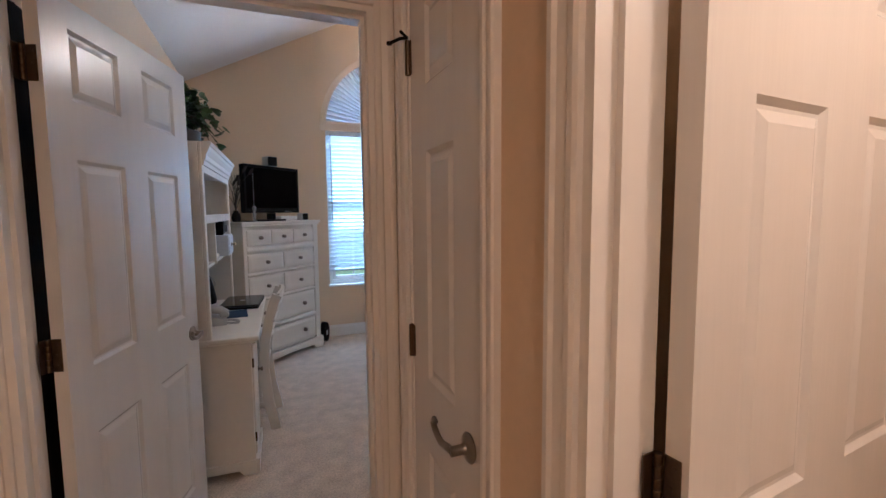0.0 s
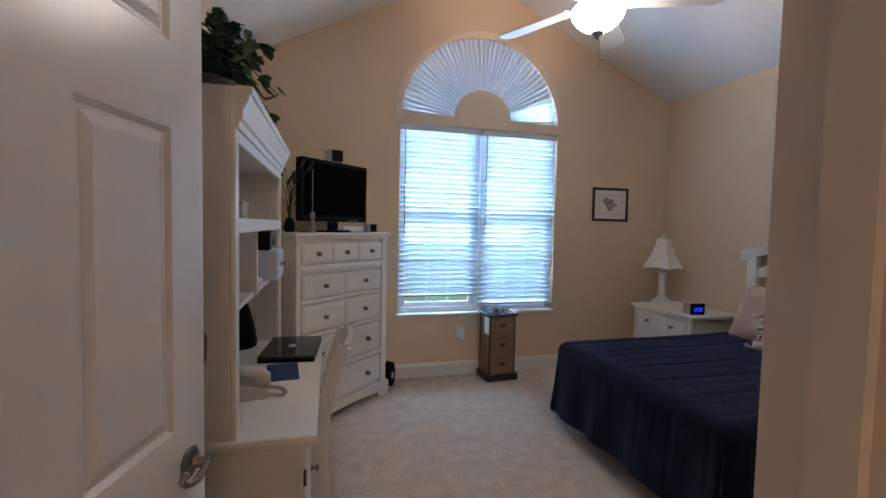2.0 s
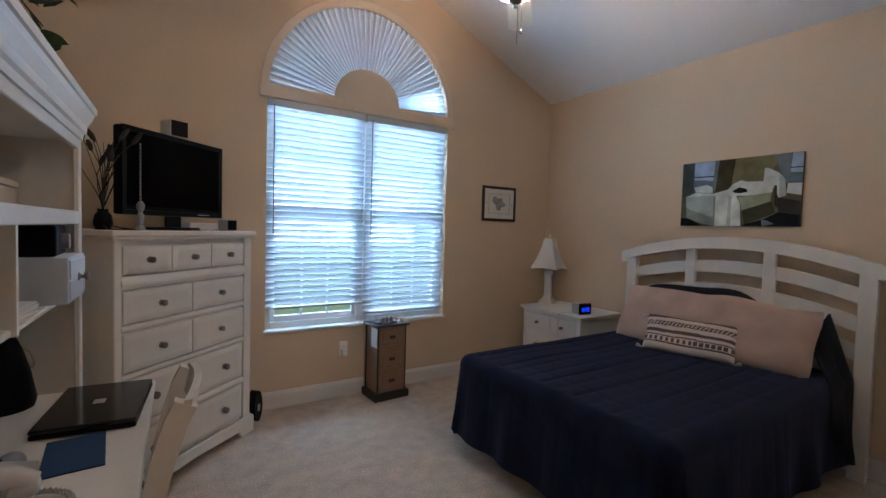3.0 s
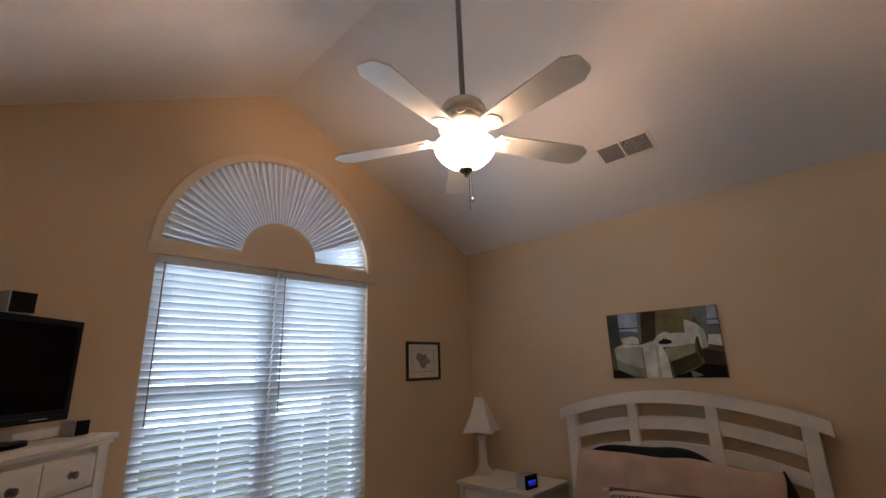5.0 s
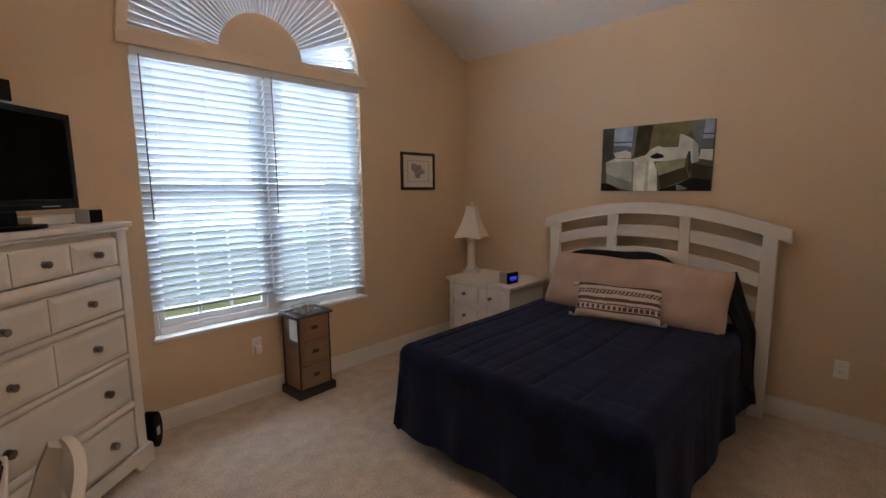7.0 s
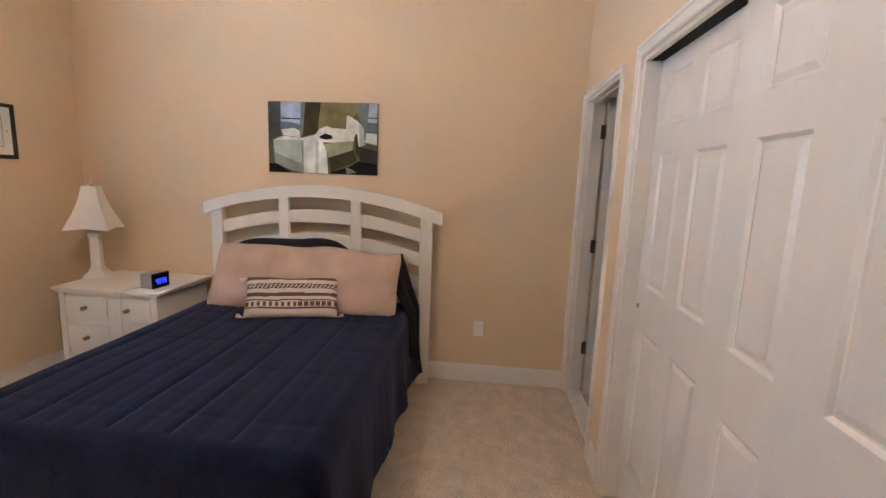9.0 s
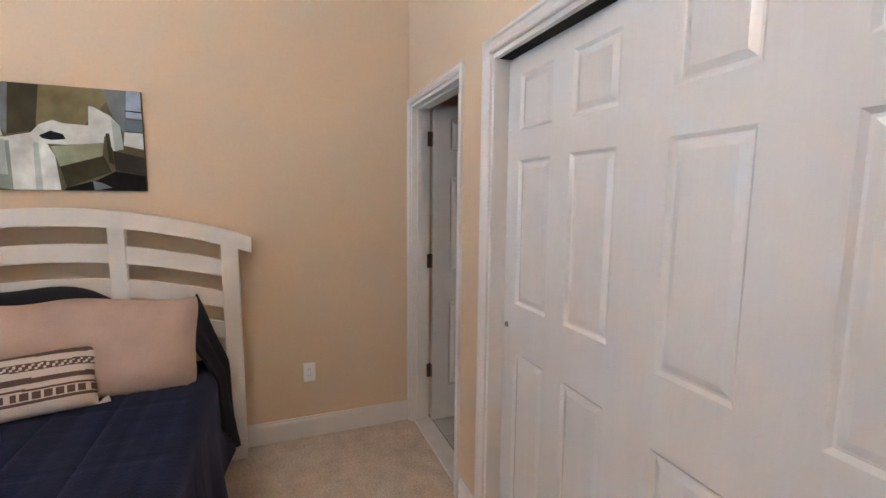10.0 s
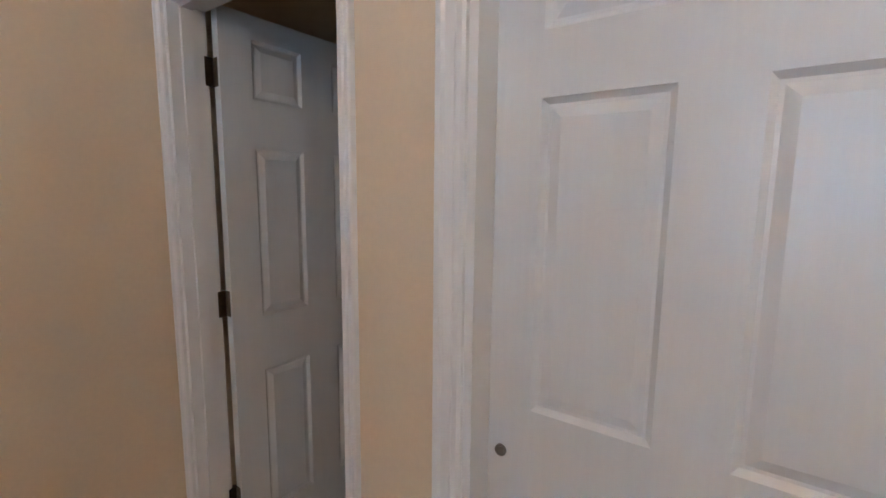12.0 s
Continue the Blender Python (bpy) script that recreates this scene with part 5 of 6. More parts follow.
# a runs along +y, so the picture's left edge (north) is at a = +0.39
fields = [
    ("painted_curtain", "drape", [(0.396, 0.245), (0.303, 0.245), (0.311, 0.016), (0.396, -0.02), (0.396, -0.183)], 0.0207),
    ("painted_window", "sky", [(0.303, 0.245), (0.152, 0.245), (0.158, 0.093), (0.304, 0.109)], 0.0208),
    ("painted_window_bar", "dark", [(0.301, 0.137), (0.155, 0.133), (0.155, 0.125), (0.302, 0.129)], 0.0209),
    ("painted_hill", "hill", [(0.306, 0.109), (0.219, 0.106), (0.158, 0.09), (0.161, 0.044), (0.308, 0.053)], 0.021),
    ("painted_curtain", "drape2", [(0.152, 0.245), (0.122, 0.245), (0.143, 0.011), (0.166, 0.038)], 0.0211),
    ("painted_wall", "shadow", [(0.122, 0.245), (0.009, 0.245), (0.035, 0.033), (0.143, 0.011)], 0.0212),
    ("painted_wall", "olive", [(0.009, 0.245), (-0.241, 0.245), (-0.266, 0.205), (-0.151, 0.063), (0.035, 0.033)], 0.0213),
    ("painted_curtain", "drape2", [(-0.241, 0.245), (-0.337, 0.245), (-0.319, 0.029), (-0.264, 0.145)], 0.0214),
    ("painted_window", "sky", [(-0.337, 0.245), (-0.396, 0.245), (-0.396, 0.112), (-0.328, 0.116)], 0.0215),
    ("painted_window_bar", "dark", [(-0.327, 0.152), (-0.396, 0.149), (-0.396, 0.142), (-0.327, 0.146)], 0.0216),
    ("painted_hill", "hill", [(-0.325, 0.107), (-0.396, 0.103), (-0.396, 0.051), (-0.32, 0.054)], 0.0217),
    ("painted_sill", "linen", [(-0.319, 0.045), (-0.396, 0.042), (-0.396, -0.038), (-0.311, -0.02)], 0.0218),
    ("painted_pillow", "linen", [(0.303, 0.053), (0.209, 0.068), (0.166, 0.05), (0.159, 0.004), (0.286, 0.015)], 0.0219),
    ("painted_bed", "linen", [(0.362, -0.02), (0.287, 0.012), (0.151, -0.001), (0.053, 0.023), (0.02, 0.063), (-0.033, 0.086), (-0.072, 0.073), (-0.165, 0.069), (-0.24, 0.065), (-0.228, -0.014), (-0.066, -0.028), (0.153, -0.019)], 0.022),
    ("painted_sheet", "sheet", [(0.362, -0.02), (0.152, -0.013), (0.151, -0.179), (0.25, -0.154), (0.356, -0.105)], 0.0221),
    ("painted_skirt", "green", [(0.356, -0.108), (0.151, -0.182), (0.139, -0.245), (0.23, -0.228), (0.35, -0.182)], 0.0222),
    ("painted_throw", "linen", [(0.152, -0.013), (-0.001, -0.017), (-0.031, -0.085), (-0.043, -0.245), (0.142, -0.245), (0.155, -0.158)], 0.0223),
    ("painted_fold", "sheet", [(0.048, -0.021), (0.028, -0.022), (0.026, -0.245), (0.052, -0.245)], 0.0224),
    ("painted_fold", "green", [(0.153, -0.019), (0.137, -0.017), (0.137, -0.245), (0.152, -0.245)], 0.0225),
    ("painted_floor", "dark", [(0.396, -0.186), (0.34, -0.184), (0.226, -0.245), (0.396, -0.245)], 0.0226),
    # plain dark shape on the painted bed
    ("painted_hat", "dark", [(0.023, 0.011), (-0.022, 0.036), (-0.069, 0.022), (-0.078, -0.001), (-0.028, -0.008), (0.011, -0.002)], 0.0227),
    ("painted_side", "side", [(-0.018, -0.038), (-0.228, -0.011), (-0.22, -0.075), (-0.047, -0.131)], 0.0228),
    ("painted_side", "shadow", [(-0.047, -0.134), (-0.225, -0.075), (-0.254, -0.153), (-0.067, -0.232)], 0.0229),
    ("painted_pillow", "linen", [(-0.178, 0.16), (-0.196, 0.159), (-0.262, 0.121), (-0.301, 0.074), (-0.31, -0.038), (-0.268, -0.051), (-0.243, 0.017), (-0.173, 0.065)], 0.023),
    ("painted_pillow", "sheet", [(-0.267, 0.106), (-0.301, 0.074), (-0.31, -0.038), (-0.273, -0.05)], 0.0231),
    ("painted_slot", "shadow", [(-0.239, 0.034), (-0.255, 0.036), (-0.267, -0.118), (-0.246, -0.104)], 0.0232),
    ("painted_chair", "brown", [(-0.265, -0.048), (-0.396, -0.078), (-0.396, -0.169), (-0.271, -0.145)], 0.0233),
    ("painted_floor", "dark", [(-0.067, -0.232), (-0.192, -0.194), (-0.271, -0.148), (-0.396, -0.169), (-0.396, -0.245), (-0.054, -0.245)], 0.0234),
    ("painted_scrap", "drape2", [(-0.172, -0.198), (-0.213, -0.208), (-0.251, -0.23), (-0.178, -0.245)], 0.0235),
]
for name, key, pts, depth in fields:
    flat(name, pts, depth, PAINTS[key], canvas, pc2)

# ---- outlets ----
def outlet(m, label):
    t = thing("outlet", m, label, "outlet")
    part("plate", boxed(-0.035, 0.035, -0.006, 0, -0.058, 0.058, bevel=0.002), VINYL, t)
    for z in (-0.02, 0.02):
        s = part("socket", lathe(bmesh.new(), [(0, 0), (0.016, 0), (0.0165, 0.001), (0.0155, 0.002), (0, 0.002)], pose(0, -0.006, z, 90), 18), VINYL, t)
        for x in (-0.006, 0.006):
            part("slot", boxed(x - 0.001, x + 0.001, -0.0086, -0.008, z - 0.004, z + 0.004), GAP_SHADE, s)
    return t


outlet(pose(EAST, 2.335, 0.41, 0, 0, -90), "white wall outlet beside the bed")
o2 = outlet(pose(1.712, NORTH, 0.40), "white wall outlet with a plug-in adapter under the window")
adapter = thing("plug_adapter", pose(1.712, NORTH - 0.009, 0.375), "small white plug-in adapter", "adapter")
part("case", boxed(-0.022, 0.022, -0.035, 0, -0.03, 0.022, bevel=0.006, seg=2), VINYL, adapter)

# ---- on the chest of drawers ----
CHEST = pose(0.297, 4.41, 1.357, 0, 0, 45)
SILVER = material("silver_plastic", (0.45, 0.45, 0.45), 0.4, 0.3, grain=0.04, grain_size=50)
tv = thing("television", CHEST @ pose(0.46, 0.165, 0), "black flat television on a pedestal stand", "television")
part("screen_body", boxed(-0.345, 0.345, -0.018, 0.035, 0.078, 0.520, bevel=0.010, seg=2), BLACK, tv)
bezel = part("bezel", sweep(bmesh.new(), [(-0.345, 0.078), (0.345, 0.078), (0.345, 0.520), (-0.345, 0.520)], [(0.0, -0.019), (0.0, -0.026), (0.024, -0.024), (0.026, -0.019)], plane_y(0, 1), True), BLACK, tv)
part("screen", boxed(-0.317, 0.317, -0.0215, -0.0195, 0.124, 0.494), SCREEN, tv, "dark glossy screen")
part("logo_plate", boxed(0.14, 0.235, -0.0275, -0.0262, 0.090, 0.094), SILVER, tv, "small grey mark on the bezel")
part("neck", boxed(-0.05, 0.05, 0.0, 0.028, 0.0165, 0.0775, bevel=0.006), BLACK, tv)
bm = prism(bmesh.new(), [(0.16 * math.cos(2 * math.pi * k / 28) * (1 if k else 1), 0.105 * math.sin(2 * math.pi * k / 28) + 0.01) for k in range(28)], 0.0, 0.016)
part("stand_base", bm, BLACK, tv)
def cube_speaker(m, label, s=0.078):
    t = thing("speaker", m, label, "speaker", "small speakers")
    part("case", boxed(-s / 2, s / 2, -s / 2, s / 2, 0, s * 0.92, bevel=0.005, seg=2), SILVER, t)
    part("grille", boxed(-s / 2 + 0.004, s / 2 - 0.004, -s / 2 - 0.006, -s / 2 - 0.0005, 0.004, s * 0.92 - 0.004, bevel=0.002), BLACK, t, "black cloth grille")
    return t
cube_speaker(CHEST @ pose(0.845, 0.13, 0, 0, 0, -8), "small silver and black satellite speaker on the chest")
cube_speaker(CHEST @ pose(0.46, 0.172, 0.520, 0, 0, -16), "small silver and black centre speaker on the television", 0.10)
box_t = thing("set_top_box", CHEST @ pose(0.72, 0.26, 0, 0, 0, 0), "white set-top box behind the television", "media box")
part("case", boxed(-0.13, 0.13, -0.08, 0.08, 0.004, 0.046, bevel=0.004), VINYL, box_t)
for x in (-0.11, 0.11):
    for y in (-0.06, 0.06):
        part("foot", lathe(bmesh.new(), [(0, 0), (0.008, 0), (0.008, 0.004), (0, 0.0042)], pose(x, y, 0), 8), BLACK, box_t)
# beaded figurine
bm = lathe(bmesh.new(), [(0, 0), (0.022, 0), (0.020, 0.012), (0.010, 0.025), (0.014, 0.05), (0.016, 0.075), (0.008, 0.09), (0.016, 0.105), (0.019, 0.125), (0.010, 0.142), (0.003, 0.146), (0, 0.147)], pose(0, 0, 0), 14)
for k in range(15):
    lathe(bm, [(0, 0), (0.0045, 0.005), (0.0045, 0.010), (0, 0.015)], pose(0, 0, 0.150 + 0.019 * k), 6)
tube(bm, [(0, 0, 0.145), (0, 0, 0.43)], 0.0012, 5)
fig = part("beaded_figurine", bm, GREY, smooth=True)
fig.matrix_basis = CHEST @ pose(0.155, 0.075, 0)
tagged(fig, "small grey figurine on a beaded stem", "figurine")
# dried twigs behind the television
TWIG = material("dark_dried_twig", (0.035, 0.026, 0.02), 0.85, grain=0.2, grain_size=60)
twigs = thing("dried_twigs", CHEST @ pose(0.075, 0.21, 0), "dark dried twigs with pods in a small vase", "dried arrangement")
part("vase", lathe(bmesh.new(), [(0, 0), (0.030, 0), (0.040, 0.03), (0.034, 0.07), (0.020, 0.09), (0.024, 0.10), (0.018, 0.10), (0.014, 0.085), (0, 0.085)], None, 18), BLACK, twigs, smooth=True)
rnd = random.Random(5)
for k in range(16):
    a, lean = rnd.uniform(0, 6.28), rnd.uniform(0.05, 0.20)
    h = rnd.uniform(0.22, 0.38)
    pts = [(lean * f * f * math.cos(a + f), lean * f * f * math.sin(a + f), 0.086 + h * f) for f in (0, 0.25, 0.5, 0.75, 1.0)]
    bm = tube(bmesh.new(), pts, 0.0028, 5, 0.0016)
    if k < 11:
        tip = Vector(pts[-1])
        lathe(bm, [(0, -0.03), (0.010, -0.012), (0.013, 0.012), (0.008, 0.04), (0, 0.052)], Matrix.Translation(tip) @ pose(0, 0, 0, rnd.uniform(-35, 35), rnd.uniform(-35, 35), 0), 7)
    part("twig", bm, TWIG, twigs)
for k, pts in enumerate(([(0.10, 0.16, 0.30), (0.05, 0.20, 0.16), (0.08, 0.18, 0.02), (0.16, 0.14, 0.004), (0.25, 0.16, 0.004)], [(0.14, 0.20, 0.26), (0.10, 0.24, 0.10), (0.06, 0.20, 0.03), (0.03, 0.13, 0.004), (0.10, 0.10, 0.004), (0.22, 0.12, 0.004)])):
    c = part("cable", tube(bmesh.new(), pts, 0.0035, 6), BLACK, smooth=True)
    c.matrix_basis = CHEST
    tagged(c, "black cable looped behind the television", "cable")

# ---- on the desk ----
DTOP = DESK @ pose(0, 0, 0.7805)
# local x along the wall, y towards the wall
laptop = thing("laptop", DTOP @ pose(0.85, 0.140, 0, 0, 0, -4), "closed glossy black laptop on the desk", "laptop")
part("base", boxed(-0.19, 0.19, -0.125, 0.125, 0.003, 0.018, bevel=0.005, seg=2), BLACK, laptop)
part("lid", boxed(-0.19, 0.19, -0.124, 0.126, 0.0195, 0.031, bevel=0.005, seg=2), material("glossy_black_lid", (0.008, 0.008, 0.009), 0.14, grain=0.05), laptop, "glossy black lid")
part("emblem", boxed(-0.020, 0.020, -0.016, 0.016, 0.0312, 0.0318), SILVER, laptop, "small grey emblem")
for x in (-0.16, 0.16):
    part("foot", boxed(x - 0.012, x + 0.012, -0.10, 0.10, 0.0, 0.003), BLACK, laptop)
BLUEMAT = material("blue_mouse_mat", (0.015, 0.045, 0.12), 0.8, grain=0.06, grain_size=120, bump=0.2)
tagged(part("mouse_mat", boxed(-0.11, 0.11, -0.065, 0.065, 0, 0.004, bevel=0.0015), BLUEMAT), "thin dark blue mouse mat", "mouse mat").matrix_basis = DTOP @ pose(0.54, 0.155, 0, 0, 0, 6)
bm = bmesh.new()
bmesh.ops.create_uvsphere(bm, u_segments=18, v_segments=10, radius=1.0, matrix=Matrix.Diagonal((0.030, 0.055, 0.034, 1)))
bmesh.ops.bisect_plane(bm, geom=bm.verts[:] + bm.edges[:] + bm.faces[:], plane_co=(0, 0, 0), plane_no=(0, 0, -1), clear_outer=True)
mouse = thing("computer_mouse", DTOP @ pose(0.53, 0.285, 0, 0, 0, 75), "grey and black computer mouse beside its mat", "mouse")
part("shell", bm, GREY, mouse, smooth=True)
part("wheel", lathe(bmesh.new(), [(0, -0.003), (0.008, -0.003), (0.008, 0.003), (0, 0.003)], pose(0, 0.028, 0.029, 0, 90, 0), 12), BLACK, mouse)
phone = thing("desk_phone", DTOP @ pose(0.34, 0.315, 0, 0, 0, 8) @ Matrix.Scale(1.2, 4), "light grey desk telephone with its handset on top", "telephone")
part("body", prism(bmesh.new(), [(-0.10, 0.0), (0.11, 0.0), (0.11, 0.072), (0.08, 0.075), (-0.10, 0.028)], -0.09, 0.09, Matrix(((0, 0, 1, 0), (1, 0, 0, 0), (0, 1, 0, 0), (0, 0, 0, 1)))), PHONE, phone)
bm = bmesh.new()
pts = [(-0.062, -0.10, 0.052), (-0.062, -0.075, 0.072), (-0.062, -0.03, 0.083), (-0.062, 0.03, 0.094), (-0.062, 0.08, 0.100), (-0.062, 0.11, 0.092)]
tube(bm, pts, 0.021, 12)
box(bm, -0.085, -0.039, -0.112, -0.068, 0.036, 0.062, bevel=0.010, seg=2), box(bm, -0.085, -0.039, 0.072, 0.118, 0.072, 0.092, bevel=0.008, seg=2)
part("handset", bm, PHONE, phone, smooth=True)
for i in range(3):
    for j in range(4):
        part("key", boxed(0.0 + 0.022 * i, 0.016 + 0.022 * i, -0.07 + 0.024 * j, -0.055 + 0.024 * j, 0.036 + 0.0055 * j, 0.041 + 0.0055 * j, bevel=0.001), VINYL, phone)
loop = []
for k in range(150):
    f = k / 149
    c = Vector((0.055 * math.cos(f * 6.6) + 0.06 * max(0, f - 0.8), 0.034 * math.sin(f * 6.6), 0.0095))
    loop.append(c + Vector((0.004 * math.cos(k * 1.25), 0.004 * math.cos(k * 1.25), 0.006 * math.sin(k * 1.25))))
bm = tube(bmesh.new(), loop, 0.0032, 6)
coil = part("coiled_cord", bm, PHONE, smooth=True)
coil.matrix_basis = DTOP @ pose(0.30, 0.165, 0, 0, 0, 40)
tagged(coil, "light grey coiled telephone cord on the desk", "cord")
spk = thing("computer_speaker", DTOP @ pose(1.00, 0.415, 0, 0, 0, 16) @ Matrix.Scale(1.12, 4), "black rounded computer speaker with a silver ring", "speaker")
bm = bmesh.new()
rings = []
for z, w, d in ((0.0, 0.075, 0.085), (0.02, 0.082, 0.09), (0.10, 0.070, 0.075), (0.17, 0.052, 0.055), (0.205, 0.034, 0.040), (0.215, 0.020, 0.026)):
    rings.append([bm.verts.new((w * math.cos(2 * math.pi * k / 20), d * math.sin(2 * math.pi * k / 20) * 0.9, z)) for k in range(20)])
for a, b in zip(rings, rings[1:]):
    for k in range(20):
        bm.faces.new((a[k], a[(k + 1) % 20], b[(k + 1) % 20], b[k]))
bm.faces.new(rings[0][::-1]), bm.faces.new(rings[-1])
part("case", bm, BLACK, spk, smooth=True)
bm = bmesh.new()
ringpts = [(0.030 * math.cos(2 * math.pi * k / 20), 0, 0.030 * math.sin(2 * math.pi * k / 20)) for k in range(21)]
tube(bm, ringpts, 0.003, 6)
r = part("driver_ring", bm, SILVER, spk, "silver driver ring", smooth=True)
r.matrix_basis = pose(0.02, -0.062, 0.135, -14, 0, 18)
for k, pts in enumerate(([(0.72, 0.45, 0.004), (0.60, 0.40, 0.02), (0.45, 0.46, 0.004), (0.30, 0.50, 0.004)], [(0.75, 0.40, 0.004), (0.62, 0.36, 0.004), (0.50, 0.42, 0.01), (0.36, 0.52, 0.004)], [(0.50, 0.30, 0.02), (0.44, 0.36, 0.05), (0.40, 0.44, 0.004), (0.3, 0.53, 0.004)])):
    c = part("cable", tube(bmesh.new(), pts, 0.0026, 6), BLACK, smooth=True)
    c.matrix_basis = DTOP
    tagged(c, "thin black cable lying on the desk", "cable")

# ---- in and on the hutch ----
HSH = DESK @ pose(0, 0, 0.7805)
pot = thing("black_pot", HSH @ pose(0.24, 0.36, 0.6425), "small black pot with a stem and ball", "ornament")
part("pot", lathe(bmesh.new(), [(0, 0), (0.030, 0), (0.038, 0.03), (0.036, 0.075), (0.030, 0.08), (0, 0.078)], None, 18), BLACK, pot, smooth=True)
bm = tube(bmesh.new(), [(0, 0, 0.078), (0.01, -0.01, 0.11), (0.035, -0.02, 0.125)], 0.003, 6)
bmesh.ops.create_uvsphere(bm, u_segments=12, v_segments=8, radius=0.012, matrix=Matrix.Translation((0.04, -0.021, 0.128)))
part("stem", bm, TWIG, pot, smooth=True)
case = thing("storage_box", HSH @ pose(0.93, 0.46, 0.6425, 0, 0, 4), "pale beige storage box on the hutch shelf", "box")
part("box", boxed(-0.12, 0.12, -0.09, 0.09, 0, 0.075, bevel=0.004), material("pale_beige_card", (0.50, 0.43, 0.35), 0.8, grain=0.05), case)
part("lid", boxed(-0.123, 0.123, -0.093, 0.093, 0.0755, 0.098, bevel=0.004), material("beige_card_lid", (0.54, 0.47, 0.38), 0.8, grain=0.05), case)
dev = thing("black_camera", HSH @ pose(0.92, 0.315, 0.506, 0, 0, 4), "black boxy gadget with a lens on the small drawer", "gadget")
part("body", boxed(-0.115, 0.115, -0.07, 0.09, 0, 0.096, bevel=0.008, seg=2), BLACK, dev)
part("lens", lathe(bmesh.new(), [(0, 0), (0.026, 0), (0.026, 0.02), (0.018, 0.022), (0, 0.016)], pose(0.01, -0.070, 0.045, 90), 18), GREY, dev, smooth=True)
papers = thing("paper_stack", HSH @ pose(0.62, 0.38, 0.3605, 0, 0, -5), "stack of pale blue and white papers", "papers")
for k in range(5):
    p = part("sheet", boxed(-0.10, 0.10, -0.11, 0.11, 0.006 * k, 0.006 * k + 0.005), MAT, papers)
    p.matrix_basis = pose(0, 0, 0, 0, 0, random.uniform(-6, 6))
ds = thing("bookend_speaker", HSH @ pose(0.075, 0.33, 0.3635), "small black curved speaker on the lower shelf", "speaker")
part("case", lathe(bmesh.new(), [(0, 0), (0.036, 0), (0.032, 0.02), (0.018, 0.05), (0.016, 0.09), (0.022, 0.115), (0, 0.118)], None, 16), BLACK, ds, smooth=True)

LEAF = material("ivy_leaf", (0.040, 0.075, 0.022), 0.5, grain=0.15, grain_size=60, per_object=0.55, spec=0.4, through_light=0.12)
VINE = material("ivy_stem", (0.07, 0.055, 0.03), 0.8, grain=0.2)
ivy = thing("potted_ivy", HSH @ pose(0.30, 0.40, HT + 0.1045), "green ivy trailing from a dark basket on the hutch", "plant")
bm = bmesh.new()
lathe(bm, [(0, 0), (0.105, 0), (0.125, 0.05), (0.13, 0.10), (0.122, 0.105), (0.112, 0.09), (0, 0.088)], None, 22)
part("basket", bm, ESPRESSO, ivy, "dark woven basket", smooth=True)
bm = bmesh.new()
outline = [(0, 0), (0.016, 0.004), (0.030, 0.020), (0.018, 0.028), (0.016, 0.042), (0.0, 0.060), (-0.016, 0.042), (-0.018, 0.028), (-0.030, 0.020), (-0.016, 0.004)]
mid = bm.verts.new((0, 0.026, -0.005))
ring = [bm.verts.new((x, y, 0.004 * abs(x) / 0.03)) for x, y in outline]
for k in range(10):
    bm.faces.new((ring[k], ring[(k + 1) % 10], mid))
leaf_me = bpy.data.meshes.new("leaf")
bm.to_mesh(leaf_me)
bm.free()
leaf_me.materials.append(LEAF)
rnd = random.Random(12)
for v in range(26):
    # runners arch out of the basket and hang over the crown
    a = rnd.uniform(-0.5, 0.9) if v < 15 else rnd.uniform(0, 6.28)
    reach = rnd.uniform(0.10, 0.33) if v < 15 else rnd.uniform(0.06, 0.24)
    rise = rnd.uniform(0.10, 0.30)
    fall = rnd.uniform(0.06, 0.30) if v < 15 else rnd.uniform(0.0, 0.08)
    pts = []
    for k in range(9):
        f = k / 8
        x = reach * f * math.cos(a) + 0.03 * math.sin(v + f * 5)
        y = -reach * 0.62 * f * abs(math.sin(a) + 0.55) + 0.02 * math.cos(v * 2 + f * 4)
        z = 0.09 + rise * math.sin(min(1, f * 1.5) * math.pi * 0.6) - fall * max(0, f - 0.45) * 1.5
        if y > -0.215:
            z = max(z, 0.03)
        pts.append(Vector((x, y, z)))
    part("runner", tube(bmesh.new(), pts, 0.0022, 5), VINE, ivy)
    for k in range(1, 9):
        for s in (-1, 1) if k % 2 else (1,):
            p = pts[k] + Vector((rnd.uniform(-0.025, 0.025), rnd.uniform(-0.025, 0.025), rnd.uniform(-0.01, 0.03)))
            lf = shared("leaf", leaf_me, ivy, Matrix.Translation(p) @ pose(0, 0, 0, rnd.uniform(-70, 30), rnd.uniform(-40, 40), rnd.uniform(0, 360)) @ Matrix.Scale(rnd.uniform(0.75, 1.25), 4))

# cloth bag on the hutch side, black case by the chest
bm = bmesh.new()
bmesh.ops.create_uvsphere(bm, u_segments=22, v_segments=16, radius=1.0)
for v in bm.verts:
    n = noise.noise(v.co * 2.4) * 0.22
    v.co = Vector((v.co.x * 0.055 * (1 + n), v.co.y * 0.026 * (1 + n), v.co.z * 0.115 * (1 + 0.5 * n) - 0.02 * abs(v.co.x)))
CLOTH = material("dark_brown_cloth", (0.11, 0.08, 0.062), 0.95, grain=0.3, grain_size=25, bump=0.5, bump_size=60)
bag = thing("cloth_bag", pose(0.035, 2.785, 1.085, 0, 0, 0), "small dark brown cloth bag hanging on the hutch side", "bag")
part("pouch", bm, CLOTH, bag, smooth=True)
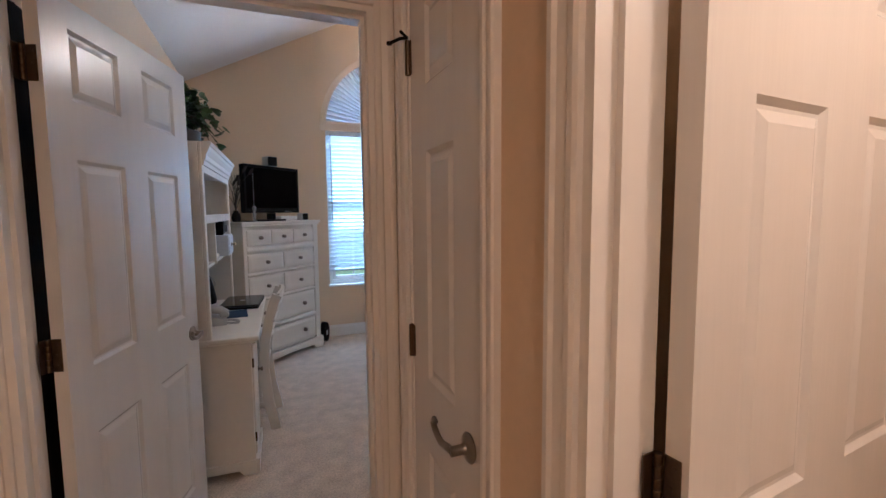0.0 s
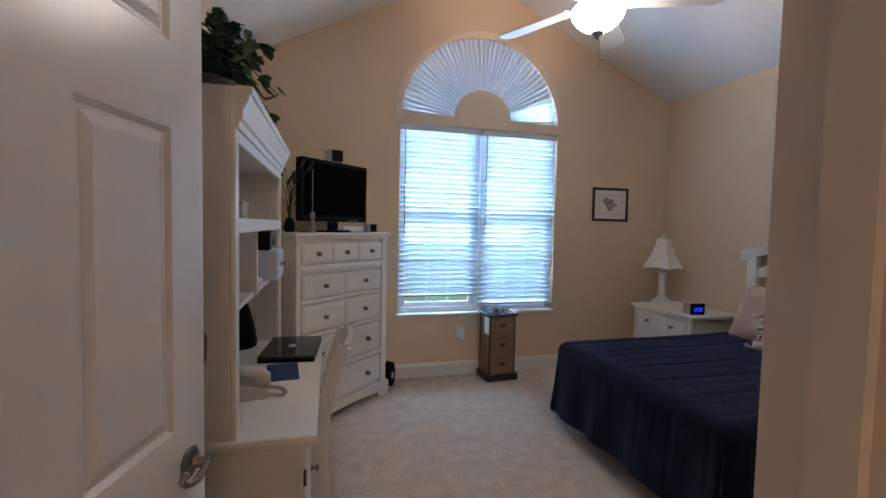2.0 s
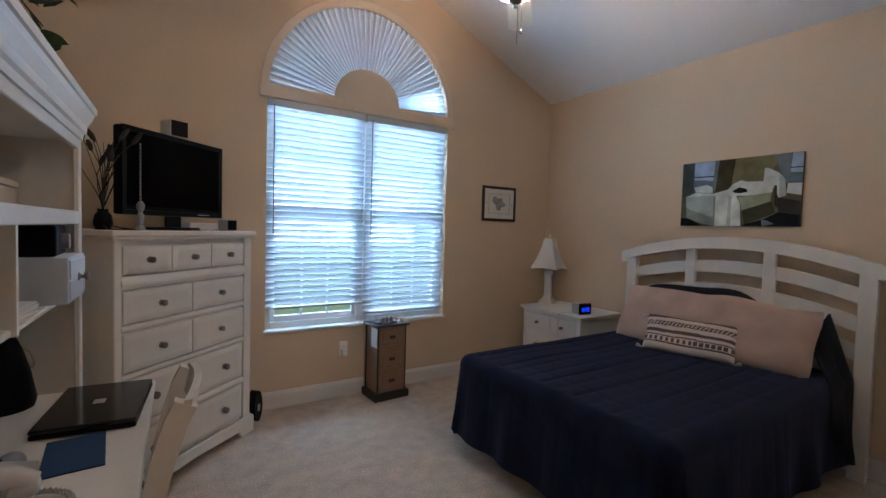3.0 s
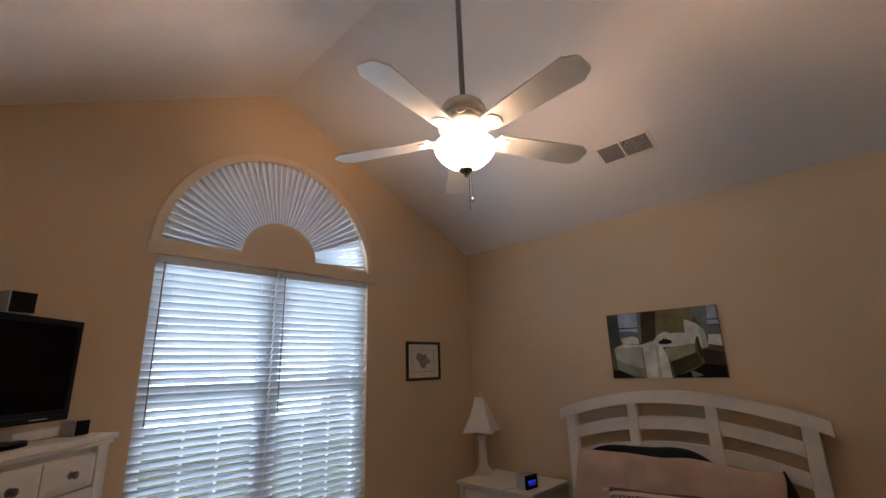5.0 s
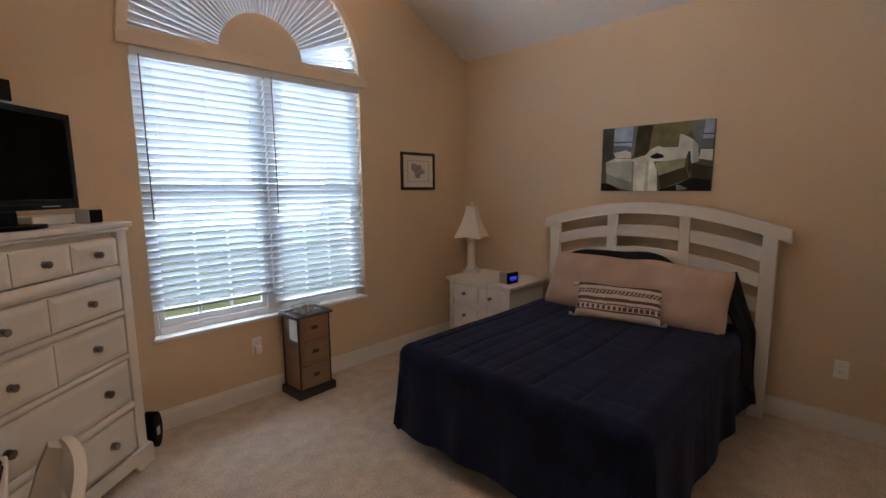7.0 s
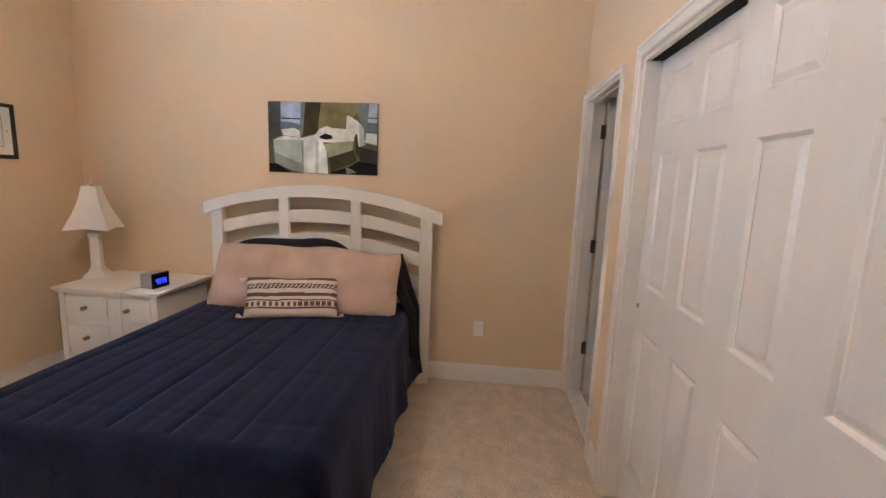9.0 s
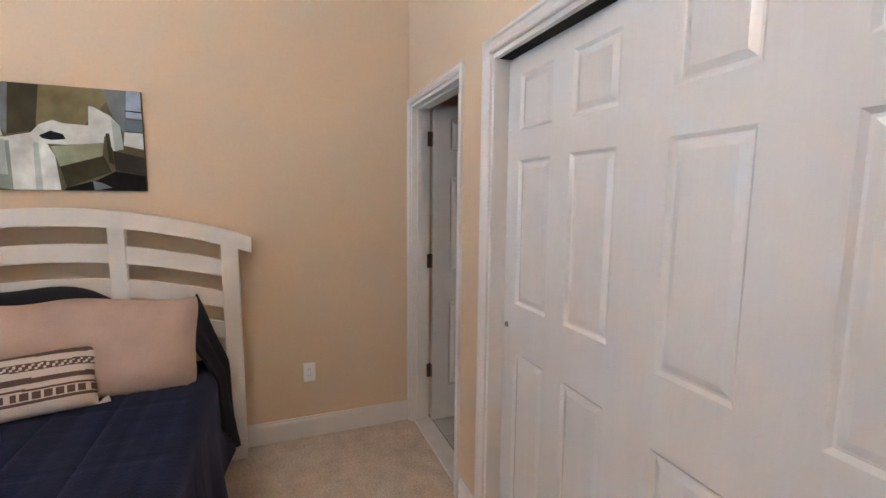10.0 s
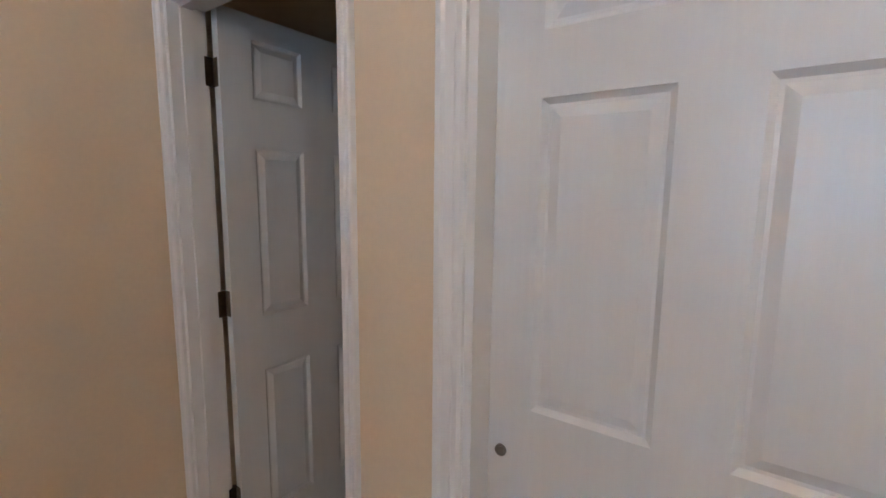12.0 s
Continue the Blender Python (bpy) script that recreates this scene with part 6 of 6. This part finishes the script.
part("strap", tube(bmesh.new(), [(-0.02, 0.0, 0.09), (-0.008, 0.012, 0.16), (0.0, 0.026, 0.19), (0.008, 0.012, 0.16), (0.02, 0.0, 0.09)], 0.004, 6), CLOTH, bag)
part("hook", tube(bmesh.new(), [(0, 0.036, 0.195), (0, 0.024, 0.19), (0, 0.020, 0.20)], 0.003, 6), NICKEL, bag)
case2 = thing("black_case", pose(1.005, 5.235, 0, 0, 0, 45), "slim rounded black case standing beside the chest", "case")
bm = prism(bmesh.new(), [(0.045 * math.cos(2 * math.pi * k / 24), 0.11 + 0.11 * math.sin(2 * math.pi * k / 24)) for k in range(24)], -0.03, 0.03, plane_y(0, 1))
bmesh.ops.bevel(bm, geom=[e for e in bm.edges if e.calc_face_angle(0) > 1.0], offset=0.012, segments=2, affect="EDGES")
part("shell", bm, BLACK, case2, smooth=True)
part("badge", boxed(-0.014, 0.014, -0.034, -0.0305, 0.075, 0.125, bevel=0.001), SILVER, case2, "grey inset")

# ceiling lamps of the side room and the hall
DOME = material("frosted_dome_glass", (1.0, 0.82, 0.60), 0.4, emit=2.6)


def dome_lamp(m, label):
    t = thing("ceiling_lamp", m, label, "ceiling lamp", "dome ceiling lamps")
    dome = part("dome", lathe(bmesh.new(), [(0.15, -0.02), (0.148, -0.06), (0.125, -0.10), (0.08, -0.13), (0.03, -0.142), (0, -0.143)], None, 28), DOME, t, "lit frosted glass dome", smooth=True)
    dome.visible_shadow = False
    part("rim", lathe(bmesh.new(), [(0, 0), (0.165, 0), (0.165, -0.012), (0.152, -0.022), (0, -0.022)], None, 28), BRONZE, t, smooth=True)


dome_lamp(pose(1.42, 0.02, HALL_Z), "lit frosted dome ceiling lamp in the side room")
dome_lamp(pose(0.30, -0.75, HALL_Z), "lit frosted dome ceiling lamp in the hall")

# bathroom tiles behind the threshold
structure("floor_bath", boxed(3.09, 3.999, HALL_S, HALL_N - 0.012, 0.0005, 0.006), GROUT, "grey grout bed of the bathroom tiles", "floor")
tile_me = None
for i in range(3):
    for j in range(4):
        x, y = 3.10 + 0.30 * i, HALL_N - 0.02 - 0.30 * (j + 1)
        if tile_me is None:
            t = part("tile", boxed(0.004, 0.296, 0.004, 0.296, 0, 0.006, bevel=0.002), TILE, bpy.data.objects["floor_bath"])
            tile_me = t.data
            t.matrix_basis = pose(x, y, 0.0061)
        else:
            shared("tile", tile_me, bpy.data.objects["floor_bath"], pose(x, y, 0.0061))

# dark cloth added on the wall to darken the open door's hinge gap
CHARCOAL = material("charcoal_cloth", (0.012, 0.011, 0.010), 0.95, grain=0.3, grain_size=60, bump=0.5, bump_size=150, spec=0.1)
coat = thing("gap_dark_cloth", pose(WEST, 2.0, 0), "added long dark cloth on the wall that darkens the gap behind the door", "coat")
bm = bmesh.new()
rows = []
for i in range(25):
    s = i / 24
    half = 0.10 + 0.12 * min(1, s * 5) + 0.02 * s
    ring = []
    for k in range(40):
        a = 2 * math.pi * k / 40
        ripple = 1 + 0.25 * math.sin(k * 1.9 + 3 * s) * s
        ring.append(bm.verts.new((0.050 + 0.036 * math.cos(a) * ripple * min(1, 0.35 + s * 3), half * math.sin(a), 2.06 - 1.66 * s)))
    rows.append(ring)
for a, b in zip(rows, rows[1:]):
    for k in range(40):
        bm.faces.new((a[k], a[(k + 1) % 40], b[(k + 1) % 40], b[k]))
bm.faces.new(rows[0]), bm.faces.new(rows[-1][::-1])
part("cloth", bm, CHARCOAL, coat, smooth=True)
part("hook", tube(bmesh.new(), [(0.0, 0, 2.03), (0.03, 0, 2.03), (0.045, 0, 2.05), (0.045, 0, 2.075)], 0.005, 8), BRONZE, coat, "bronze hook of the added cloth")

# brick reveal outside the window
BRICK = material("pale_exterior_brick", (0.42, 0.33, 0.27), 0.85, grain=0.12, grain_size=60, per_object=0.25, bump=0.4, bump_size=120)
MORTAR = material("brick_mortar", (0.45, 0.43, 0.40), 0.95, grain=0.08, grain_size=80)
reveal = thing("wall_reveal", pose(0, NORTH + T, 0), "pale brick reveal outside the arched window", "wall", kind="structure")
bm = sweep(bmesh.new(), [(WIN_R + 0.012, SILL), (WIN_R + 0.012, SPRING)] + [(WIN_C + (ARCH_R + 0.012) * math.cos(math.pi * k / 40), SPRING + (ARCH_R + 0.012) * math.sin(math.pi * k / 40)) for k in range(1, 40)] + [(WIN_L - 0.012, SPRING), (WIN_L - 0.012, SILL)],
           [(0.0, 0.003), (-0.1, 0.003), (-0.1, 0.112), (0.0, 0.112)], plane_y(0, 1))
part("mortar", bm, MORTAR, reveal)
brick_me = part("brick", boxed(-0.004, 0.108, 0.006, 0.106, 0.0, 0.057, bevel=0.003), BRICK, reveal).data
bricks = [pose(WIN_R, 0.006, SILL + 0.067 * k) for k in range(26)] + [pose(WIN_L, 0.006, SILL + 0.057 + 0.067 * k, 0, 180, 0) for k in range(26)]
bricks += [pose(WIN_C, 0.006, SPRING, 0, -180 * k / 37, 0) @ pose(ARCH_R, 0, -0.0285) for k in range(1, 37)]
bpy.data.objects["brick"].matrix_basis = bricks[0]
for m in bricks[1:]:
    shared("brick", brick_me, reveal, m)
